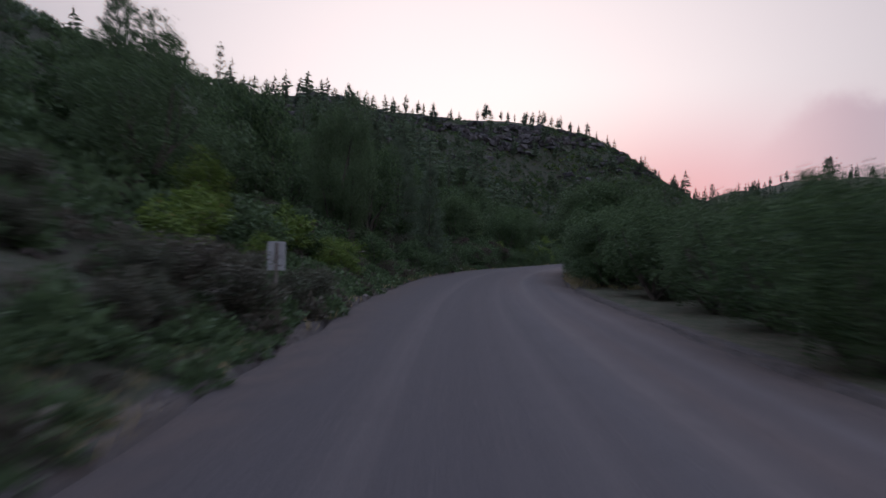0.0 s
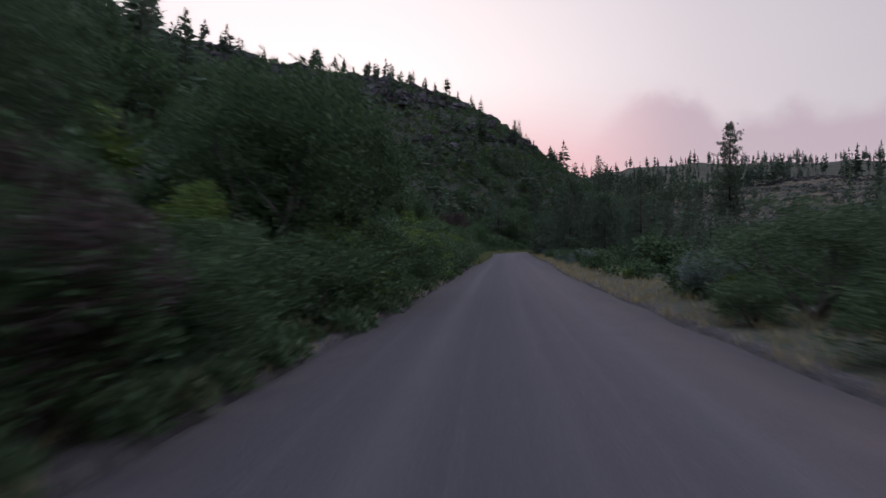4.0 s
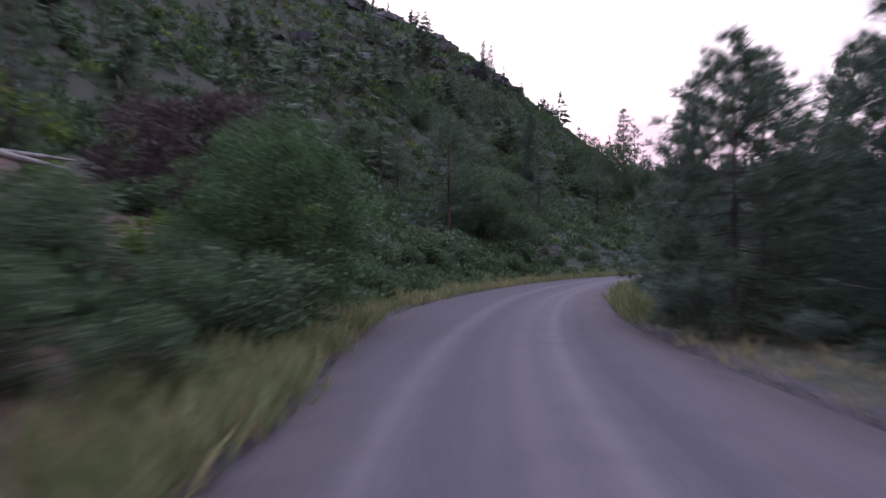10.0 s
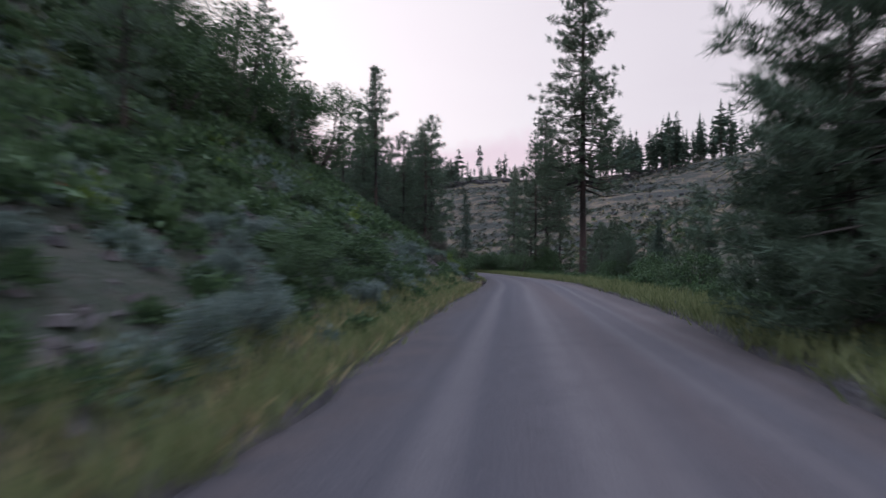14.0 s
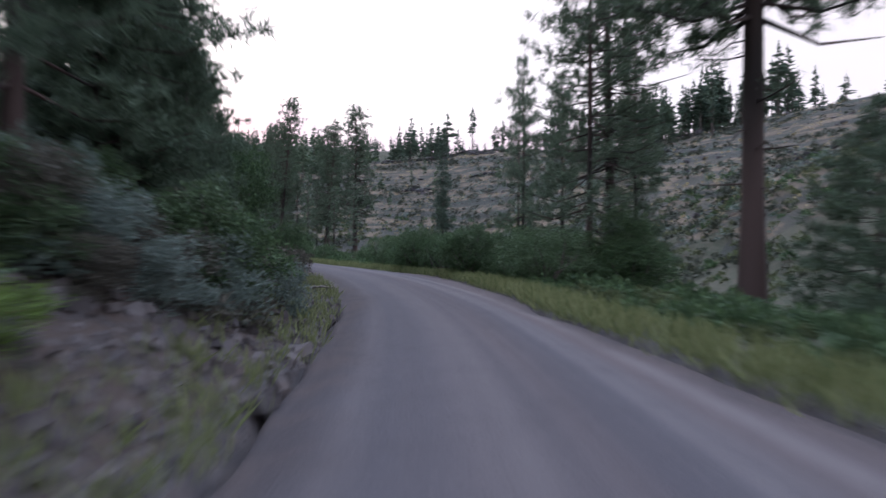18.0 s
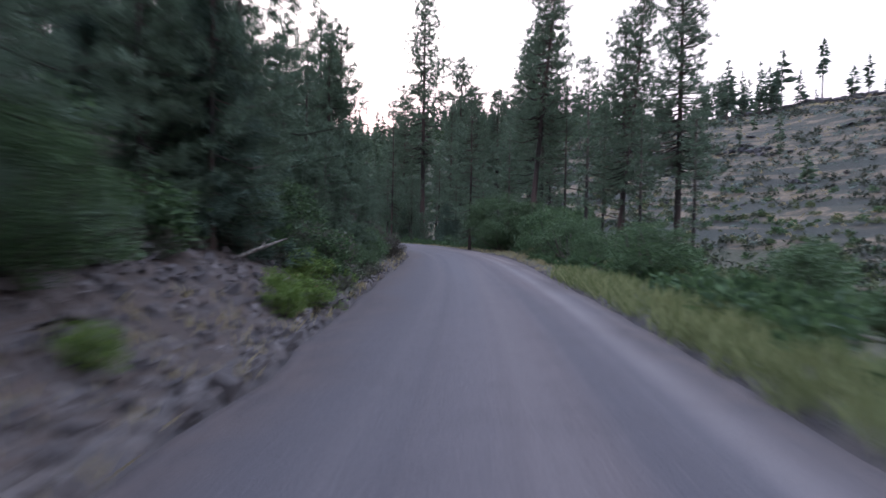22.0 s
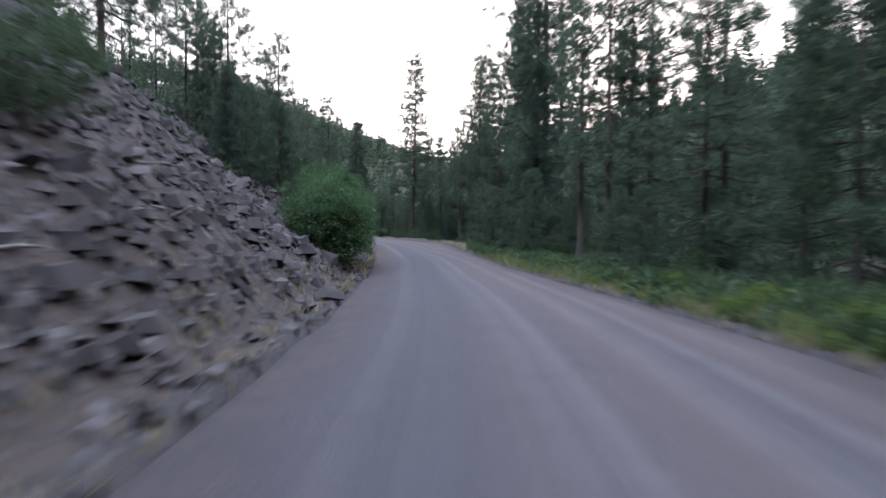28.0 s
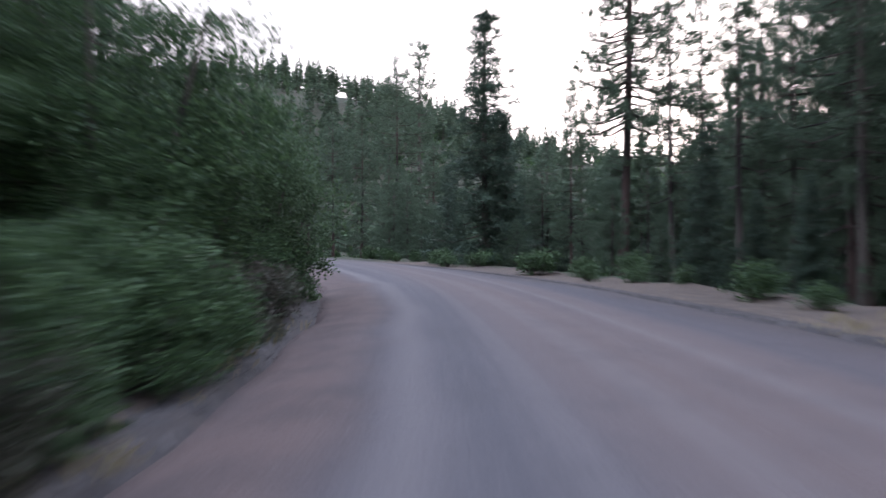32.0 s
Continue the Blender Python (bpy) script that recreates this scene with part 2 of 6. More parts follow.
def road_material():
    """Rolled gravel: lines of the wheels run along it, the shoulders are redder and looser."""
    mat, n = material("gravel_road")
    along, wide = n.add("ShaderNodeUVMap"), n.add("ShaderNodeUVMap")
    along.uv_map, wide.uv_map = "along", "across"
    uv = along.outputs[0]         # x: metres across, y: metres along
    at = n.add("ShaderNodeTexCoord").outputs["Object"]
    metres = n.add("ShaderNodeSeparateXYZ", {0: uv}).outputs[0]
    across = n.add("ShaderNodeSeparateXYZ", {0: wide.outputs[0]}).outputs[0]
    sway = n.noise(n.add("ShaderNodeMapping", {0: uv, 3: (0.0, 0.02, 1)}).outputs[0], 1.0, 2, 0.5)
    lane = n.math("ADD", metres, n.math("MULTIPLY", n.math("SUBTRACT", sway, 0.5), 1.1))
    lined = n.add("ShaderNodeCombineXYZ", {0: lane, 1: n.add("ShaderNodeSeparateXYZ", {0: uv}).outputs[1]}).outputs[0]
    streak = n.noise(n.add("ShaderNodeMapping", {0: lined, 3: (0.85, 0.005, 1)}).outputs[0], 1.0, 3, 0.55)
    thin = n.noise(n.add("ShaderNodeMapping", {0: lined, 3: (4.2, 0.008, 1)}).outputs[0], 1.0, 3, 0.6)
    broad = n.noise(n.add("ShaderNodeMapping", {0: uv, 3: (0.32, 0.012, 1)}).outputs[0], 1.0, 3, 0.6)
    run_on = n.add("ShaderNodeSeparateXYZ", {0: uv}).outputs[1]
    smooth = n.ramp(run_on, 105, 165, 1.0, 0.0)      # the first stretch is rolled hard and dark
    patch = n.noise(at, 0.16, 4, 0.6)
    blotch = n.noise(at, 1.1, 5, 0.65)
    grit = n.noise(at, 38, 4, 0.75)
    stone = n.add("ShaderNodeTexVoronoi", {"Vector": at, "Scale": 22.0})
    color = n.mix(n.ramp(streak, 0.34, 0.66), (0.054, 0.051, 0.059), (0.076, 0.071, 0.079))
    color = n.mix(n.math("MULTIPLY", n.ramp(broad, 0.36, 0.62), n.ramp(metres, -0.6, 2.6, 0.15, 0.9)), color, (0.098, 0.073, 0.069))
    color = n.mix(n.ramp(metres, 0.2, -1.6, 0.0, 0.6), color, (0.047, 0.044, 0.050))
    color = n.mix(n.math("MULTIPLY", smooth, n.ramp(metres, 2.6, -0.4, 0.15, 0.62)), color, (0.042, 0.039, 0.045))
    # the four beaten lines of the wheels
    for place, half in ((-0.75, 0.17), (0.62, 0.22), (1.05, 0.12), (2.1, 0.18), (2.75, 0.12), (3.4, 0.16)):
        off = n.math("ABSOLUTE", n.math("SUBTRACT", lane, place))
        beaten = n.math("MULTIPLY", n.ramp(off, half * 2.2, 0.0), n.ramp(streak, 0.34, 0.66, 0.05, 0.62))
        color = n.mix(n.math("MULTIPLY", beaten, n.ramp(smooth, 0.0, 1.0, 1.0, 0.38)), color, (0.136, 0.119, 0.120))
    color = n.mix(n.ramp(thin, 0.50, 0.78, 0, 0.20), color, (0.120, 0.103, 0.104))
    color = n.mix(n.ramp(blotch, 0.45, 0.72, 0, 0.30), color, (0.048, 0.043, 0.047))
    edge = n.ramp(n.math("ADD", n.math("ABSOLUTE", across), n.math("MULTIPLY", n.math("SUBTRACT", patch, 0.5), 0.7)), 0.60, 0.92)
    color = n.mix(n.math("MULTIPLY", edge, 0.85), color, n.mix(n.ramp(blotch, 0.4, 0.6), (0.046, 0.039, 0.041), (0.064, 0.050, 0.048)))
    # loose red soil along the inner side of the last bends, a pale line of wheels beside it
    bend = n.ramp(run_on, 436, 456, 0.0, 1.0)
    strip = n.math("ADD", across, n.math("MULTIPLY", n.math("SUBTRACT", sway, 0.5), 0.25))
    color = n.mix(n.math("MULTIPLY", bend, n.ramp(strip, -0.56, -0.78, 0.0, 0.7)), color, n.mix(n.ramp(blotch, 0.35, 0.65), (0.066, 0.046, 0.043), (0.098, 0.066, 0.060)))
    color = n.mix(n.math("MULTIPLY", bend, n.ramp(n.math("ABSOLUTE", n.math("ADD", strip, 0.55)), 0.12, 0.0, 0.0, 0.42)), color, (0.150, 0.128, 0.128))
    color = n.mix(n.ramp(grit, 0.45, 0.75, 0, 0.35), color, (0.156, 0.138, 0.139))
    pit = n.ramp(stone.outputs["Distance"], 0.5, 0.1)
    color = n.mix(n.math("MULTIPLY", pit, n.ramp(stone.outputs["Color"], 0.7, 1.0, 0, 0.5)), color, (0.213, 0.186, 0.180))
    finish(n, color, 0.88, n.math("ADD", n.math("ADD", grit, n.math("MULTIPLY", blotch, 0.8)), n.math("MULTIPLY", pit, 0.6)), 0.5, 0.02, spec=0.2)
    return mat


M_ROAD = road_material()

# ---------------------------------------------------------------- the lie of the land
# centre line of the drive, carried on past both ends
TRACK = [(row[1], row[2]) for row in PATH]
head = math.atan2(TRACK[0][0] - TRACK[1][0], TRACK[1][1] - TRACK[0][1])
TRACK = [(TRACK[0][0] + 10 * k * math.sin(head), TRACK[0][1] - 10 * k * math.cos(head)) for k in range(6, 0, -1)] + TRACK
head = radians(17)
for k in range(24):
    head += radians(3.2 if k < 17 else 0.6)
    TRACK.append((TRACK[-1][0] - 7 * math.sin(head), TRACK[-1][1] + 7 * math.cos(head)))
TRACK = np.array(TRACK)
run = np.r_[0, np.cumsum(np.hypot(*np.diff(TRACK, axis=0).T))] - 60.0
STATION = np.arange(run[0], run[-1], 1.0)
CX, CY = np.interp(STATION, run, TRACK[:, 0]), np.interp(STATION, run, TRACK[:, 1])
for _ in range(12):
    CX[1:-1], CY[1:-1] = (CX[:-2] + 2 * CX[1:-1] + CX[2:]) / 4, (CY[:-2] + 2 * CY[1:-1] + CY[2:]) / 4
TX, TY = np.gradient(CX), np.gradient(CY)
TX, TY = TX / np.hypot(TX, TY), TY / np.hypot(TX, TY)


def table(text):
    pairs = [tuple(map(float, word.split(":"))) for word in text.split()]
    return lambda s: np.interp(s, *zip(*pairs))


left_edge = table("0:-2.3 15:-2.6 36:-3.4 50:-3.6 66:-2.7 80:-2.2 104:-1.9 118:-1.7 142:-1.5 155:-1.9 167:-3.4 180:-3.4 195:-3.2 203:-2.9 210:-2.1 214:-2.2 232:-2.5 253:-1.8 "
                  "262:-1.45 280:-1.35 300:-1.8 312:-1.45 322:-2.1 340:-2.6 354:-2.5 370:-1.85 390:-1.8 410:-2 436:-2.1 452:-2.2 460:-2.1 476:-1.8 484:-1.8 500:-2.6")
right_edge = table("0:4.6 16:4.6 29:4.2 48:4.1 63:4 74:3.6 95:3.3 120:3.8 128:3.7 140:3.5 150:4 165:2.8 175:2.5 185:2.5 200:3.3 210:3.6 224:4.6 240:4.6 256:4.7 "
                   "266:3.8 278:3.4 283:3.9 292:4.4 300:4.6 304:4 312:3.3 325:2.8 345:3.2 364:4 374:4.2 392:5.2 415:4.8 439:3.5 450:3.8 462:4.7 471:6.2 490:6 515:4.5")
bank_slope = table("0:0.42 20:0.5 60:0.55 130:0.5 150:0.45 200:0.5 240:0.62 300:0.6 330:0.5 352:0.42 372:0.62 400:0.55 412:0.7 419:0.98 430:0.95 437:0.7 445:0.75 470:0.5 520:0.4")
hill_slope = table("0:0.60 60:0.66 130:0.74 200:0.84 235:0.98 258:1.10 280:1.0 310:0.6 400:0.6 480:0.6")
left_crest = table("0:30 60:21 100:24 140:38 186:52 215:56 250:53 280:40 300:24 340:26 400:30 440:30 480:34 560:40")
right_slope = table("0:0.26 190:0.32 230:0.50 300:0.50 340:0.38 400:0.37 450:0.43 500:0.47 525:0.42 545:0.26 570:0.24 600:0.40 622:0.60 650:0.85")
right_foot = table("0:34 190:34 235:20 300:24 340:34 480:34 560:34 622:16")
right_crest = table("0:50 200:48 235:50 290:54 330:58 365:56 390:50 440:48 480:50 520:54 545:40 570:32 600:34 622:44 650:58 680:70")


def lie(x, y):
    """Station along the drive and metres to its right, for places in the plan."""
    x, y = np.atleast_1d(np.asarray(x, float)), np.atleast_1d(np.asarray(y, float))
    s, d = np.empty(x.shape), np.empty(x.shape)
    for k in range(0, len(x), 4000):
        a, b = x[k:k + 4000, None], y[k:k + 4000, None]
        i = ((a - CX) ** 2 + (b - CY) ** 2).argmin(1)
        dx, dy = a[:, 0] - CX[i], b[:, 0] - CY[i]
        s[k:k + 4000] = STATION[i] + dx * TX[i] + dy * TY[i]
        side = dx * TY[i] - dy * TX[i]
        d[k:k + 4000] = np.sign(side) * np.hypot(dx, dy)
    return s, d


def spot(s, d):
    """The place in the plan at a station, d metres to the right of the drive."""
    i = (np.asarray(s, float) - STATION[0])
    x, y, tx, ty = (np.interp(i, np.arange(len(STATION)), c) for c in (CX, CY, TX, TY))
    return x + d * ty, y - d * tx


def ease(a, b, v):
    v = np.clip((v - a) / (b - a), 0, 1)
    return v * v * (3 - 2 * v)


def waves(x, y):
    """Rolling unevenness, in metres."""
    return (np.sin(x * 0.21 + 1.3 * np.sin(y * 0.13)) * np.sin(y * 0.19 + 0.7) * 0.6 + np.sin(x * 0.071 - y * 0.053) * 1.1
            + np.sin(x * 0.63 + y * 0.41) * np.sin(y * 0.77 - x * 0.2) * 0.22)


def climb(s):
    """The road begins to rise past the last bend."""
    return 0.016 * np.clip(np.asarray(s) - 458, 0, 120)


def height(x, y, s=None, d=None):
    x, y = np.atleast_1d(np.asarray(x, float)), np.atleast_1d(np.asarray(y, float))
    if s is None:
        s, d = lie(x, y)
    u, v = left_edge(s) - d, d - right_edge(s)
    rise = bank_slope(s) * np.clip(u - 0.9, 0, 14) + hill_slope(s) * np.clip(u - 14.9, 0, None)
    crest = left_crest(s)
    left = -0.08 + rise / (1 + (rise / crest) ** 4) ** 0.25 + waves(x, y) * ease(3, 30, u) * 1.3
    up = right_slope(s) * np.clip(v - right_foot(s), 0, None)
    top = right_crest(s)
    right = -0.08 - 2.2 * ease(3, 16, v) + up / (1 + (up / top) ** 4) ** 0.25 + waves(x, y) * ease(4, 40, v) * 1.3
    # a higher tableland stands behind the rim
    right = right + 36 * ease(290, 360, x) * ease(110, 300, 0.57 * (x - 300) + 0.82 * (y - 470)) * (v > 60)
    flat = np.full(x.shape, -0.30)
    return np.where(u > 0, left, np.where(v > 0, right, flat)) + climb(s)


def ground_at(x, y):
    return float(height(x, y)[0])


def part(name, mesh, parent=None, label="", place=None):
    ob = new(name, mesh)
    if place is not None:
        ob.matrix_basis = place
    if parent is not None:
        ob.parent = parent
    return tagged(ob, label=label)


def mesh_of(name, verts, faces, mats, slots=None, smooth=False):
    me = bpy.data.meshes.new(name)
    me.from_pydata([tuple(v) for v in verts], [], [tuple(map(int, f)) for f in faces])
    for m in mats if isinstance(mats, (list, tuple)) else [mats]:
        me.materials.append(m)
    if slots is not None:
        me.polygons.foreach_set("material_index", np.asarray(slots, np.int32))
    if smooth:
        me.polygons.foreach_set("use_smooth", np.ones(len(me.polygons), bool))
    me.update()
    return me


def sheet_faces(rows, cols, base=0):
    i = np.arange(rows - 1)[:, None] * cols + np.arange(cols - 1)
    return (np.stack([i, i + 1, i + cols + 1, i + cols], -1).reshape(-1, 4) + base)


def build_ground():
    # fine ribbon along the drive
    rows_s = np.arange(-58, run[-1] - 4, 1.6)
    side = np.r_[0, 0.25, 0.6, 1.0, 1.5, 2.1, 2.8, 3.6, 4.6, 6, 7.6, 9.5, 12, 15, 18.5, 22.5, 27, 32, 38]
    S = np.repeat(rows_s, 2 * len(side))
    L, R = left_edge(rows_s)[:, None] - side[::-1], right_edge(rows_s)[:, None] + side
    D = np.concatenate([L, R], 1).ravel()
    X, Y = spot(S, D)
    Z = height(X, Y, S, D)
    rough = np.array([noise.noise((x * 0.9, y * 0.9, 3.1)) for x, y in zip(X, Y)])
    past = np.maximum(left_edge(S) - D, D - right_edge(S))
    Z = Z + rough * 0.28 * ease(0.4, 4, past) - 0.22 * (past < 0.05)
    cols = 2 * len(side)
    faces = sheet_faces(len(rows_s), cols)
    verts = np.c_[X, Y, Z]
    # the valley beyond, out to the horizon
    gx = np.r_[-3000, -1500, -800, -500, np.arange(-330, 640, 8.0), 800, 1200, 1800, 3000]
    gy = np.r_[-3000, -1200, -500, -250, np.arange(-130, 860, 8.0), 1000, 1400, 2000, 3200]
    GX, GY = (a.ravel() for a in np.meshgrid(gx, gy))
    s, d = lie(GX, GY)
    GZ = height(GX, GY, s, d)
    inside = (np.maximum(left_edge(s) - d, d - right_edge(s)) < 40) & (s > -56) & (s < run[-1] - 8)
    GZ = GZ - 0.8 * inside
    inner = (np.maximum(left_edge(s) - d, d - right_edge(s)) < 24) & (s > -56) & (s < run[-1] - 8)
    far = sheet_faces(len(gy), len(gx))
    far = far[~inner[far].all(1)]
    kinds = []
    for f, px, py, fs, fd in ((faces, X, Y, S, D), (far, GX, GY, s, d)):
        fs, fd = fs[f].mean(1), fd[f].mean(1)
        patchy = np.sin(px[f].mean(1) * 0.33) * np.sin(py[f].mean(1) * 0.29)
        u, v = left_edge(fs) - fd, fd - right_edge(fs)
        kind = np.where(u > -1, 0, 3)
        kind = np.where((u > 0) & (u < 9 + 4 * patchy + 5 * ((fs > 412) & (fs < 434))) & (fs > 226), 1, kind)
        kind = np.where((v > 40 + 8 * patchy) & (fs < 470), 2, kind)
        kind = np.where((v > 0) & (v < 3.2 + patchy) & (fs > 445) & (fs < 520), 4, kind)
        kind = np.where((np.hypot(px[f].mean(1) - 35.2, py[f].mean(1) - 158.4) < 5.4 + patchy) | ((u > 1.2) & (u < 6) & (fs > 149) & (fs < 157)), 5, kind)
        kind = np.where((u > -0.5) & (u < 0.7) | (v > -0.5) & (v < 0.7), 6, kind)
        kinds.append(kind)
    allv = np.concatenate([verts, np.c_[GX, GY, GZ]])
    allf = np.concatenate([faces, far + len(verts)])
    me = mesh_of("ground", allv, allf, [M_HILL, M_CUT, M_DRY, M_FLOOR, M_SHOULDER, M_SCAR, M_EDGE], np.concatenate(kinds), True)
    tagged(part("ground", me), "brown valley ground with banks, scree and dry grass slopes", "ground", kind="structure")


def build_road():
    rows_s = np.arange(-58, run[-1] - 4, 1.0)
    across = np.r_[-1.06, -1.0, -0.96, -0.9, np.linspace(-0.83, 0.83, 15), 0.9, 0.96, 1.0, 1.06]
    L, R = left_edge(rows_s), right_edge(rows_s)
    wob = np.array([noise.noise((s * 0.35, 5.0, 0)) for s in rows_s]) * 0.22
    wob2 = np.array([noise.noise((s * 0.35, 9.0, 0)) for s in rows_s]) * 0.22
    L, R = L + wob, R + wob2
    mid, half = (L + R) / 2, (R - L) / 2
    D = mid[:, None] + half[:, None] * across
    S = np.repeat(rows_s, len(across)).reshape(D.shape)
    X, Y = spot(S.ravel(), D.ravel())
    A = np.tile(across, len(rows_s))
    rut = np.array([noise.noise((a * 4.0, s * 0.03, 2.0)) for a, s in zip(A, S.ravel())])
    Z = 0.03 * (1 - A ** 2) + 0.018 * rut - 0.085 * ease(0.80, 1.0, np.abs(A)) - 0.22 * np.clip(np.abs(A) - 1.0, 0, 1) / 0.06 + climb(S.ravel())
    me = mesh_of("road", np.c_[X, Y, Z], sheet_faces(len(rows_s), len(across)), M_ROAD, None, True)
    uv = me.uv_layers.new(name="along")
    loop = np.empty(len(me.loops), np.int32)
    me.loops.foreach_get("vertex_index", loop)
    uv.data.foreach_set("uv", np.c_[D.ravel()[loop], S.ravel()[loop]].astype(np.float32).ravel())
    uv = me.uv_layers.new(name="across")
    uv.data.foreach_set("uv", np.c_[A[loop], S.ravel()[loop]].astype(np.float32).ravel())
    tagged(part("road", me), "grey-brown rolled gravel road with pale wheel tracks", "road", kind="structure")


build_ground()
build_road()

# ---------------------------------------------------------------- plants
rng = np.random.default_rng(7)


def blades(base, way, length, width, droop=0.0):
    """Small folded leaves: each one a bent kite of two triangles. Arrays of places and directions in, verts and faces out."""
    k = len(base)
    way = way / np.linalg.norm(way, axis=1, keepdims=True)
    any_way = rng.normal(size=(k, 3))
    flat = np.cross(way, any_way)
    flat /= np.linalg.norm(flat, axis=1, keepdims=True) + 1e-9
    up = np.cross(flat, way)
    ln, wd = np.reshape(length, (-1, 1)) * np.ones((k, 1)), np.reshape(width, (-1, 1)) * np.ones((k, 1))
    mid = base + way * ln * 0.45 + up * wd * 0.25
    tip = base + way * ln - np.array([0, 0, 1]) * droop * ln
    v = np.stack([base, mid + flat * wd * 0.5, tip, mid - flat * wd * 0.5], 1).reshape(-1, 3)
    i = np.arange(k)[:, None] * 4
    f = np.concatenate([i + [0, 1, 2], i + [0, 2, 3]], 1).reshape(-1, 3)
    return v, f


def needle_tufts(base, way, length, width):
    """Needles: one slim triangle each."""
    k = len(base)
    way = way / np.linalg.norm(way, axis=1, keepdims=True)
    flat = np.cross(way, rng.normal(size=(k, 3)))
    flat /= np.linalg.norm(flat, axis=1, keepdims=True) + 1e-9
    ln, wd = np.reshape(length, (-1, 1)), np.reshape(width, (-1, 1))
    v = np.stack([base - flat * wd * 0.5, base + flat * wd * 0.5, base + way * ln], 1).reshape(-1, 3)
    return v, np.arange(3 * k).reshape(-1, 3)


def limb(points, radii, sides=5, level=False):
    """A tapering round limb through the given points."""
    points = np.array(points, float)
    verts, faces = [], []
    for k, (p, r) in enumerate(zip(points, radii)):
        t = points[min(k + 1, len(points) - 1)] - points[max(k - 1, 0)]
        t = t / (np.linalg.norm(t) + 1e-9)
        if level and k == 0:
            t = np.array([0.0, 0.0, 1.0])
        a = np.cross(t, (0.31, 0.95, 0.02))
        a /= np.linalg.norm(a) + 1e-9
        b = np.cross(t, a)
        for j in range(sides):
            c = 2 * math.pi * j / sides
            verts.append(p + r * (a * math.cos(c) + b * math.sin(c)))
    for k in range(len(points) - 1):
        for j in range(sides):
            q = (j + 1) % sides
            faces.append((k * sides + j, k * sides + q, (k + 1) * sides + q, (k + 1) * sides + j))
    return np.array(verts), faces


def joined(pieces):
    verts, faces, base = [], [], 0
    for v, f in pieces:
        verts.append(np.asarray(v))
        faces += [tuple(int(i) + base for i in q) for q in f]
        base += len(v)
    return np.concatenate(verts), faces


PROTOS = {}
SHRUBS = ("oak", "near_oak", "green_oak", "bush", "bright", "sage", "brush", "red")
FAR_OFF = {"pine": 14, "oak": 9, "bush": 5.6, "bright": 5.6, "young": 24, "fir": 20}    # metres from the drive past which a lighter build serves


def proto(kind, name, parts, label, category, group):
    """A plant built once; copies of it stand in the place, and the first one is taken away at the end."""
    ob = new(name)
    tagged(ob, label, category, group)
    for pname, mesh in parts:
        part(pname, mesh, ob)
    PROTOS.setdefault(kind, []).append(ob)


def stand(kind, x, y, tall, wide=None, turn=None, sink=0.0, lean=(0, 0), which=None, z=None, label="", full=False):
    """Sets a plant of the kind, tall metres high and wide metres across, on the ground."""
    w = tall if wide is None else wide
    s, off = (float(q[0]) for q in lie(x, y))
    if kind in SHRUBS:      # shrubs keep clear of the road
        keep_to = min(off, float(left_edge(s)) - 0.40 * w - 0.1) if off < float(left_edge(s) + right_edge(s)) / 2 else max(off, float(right_edge(s)) + 0.40 * w + 0.1)
        if keep_to != off:
            off = keep_to
            x, y = (float(q) for q in spot(s, off))
            z = None
    off = abs(off)
    if kind + "_far" in PROTOS and off > FAR_OFF[kind] and not (full and off < 40):
        kind = kind + "_far"
    made = PROTOS[kind]
    ob = made[int(rng.integers(len(made))) if which is None else which % len(made)]
    turn = rng.uniform(0, 360) if turn is None else turn
    z = ground_at(x, y) if z is None else z
    m = pose(x, y, z - sink, lean[0], lean[1], turn) @ Matrix.Diagonal((w, w, tall, 1))
    got = copy_thing(ob, m)
    return tagged(got, label=label) if label else got


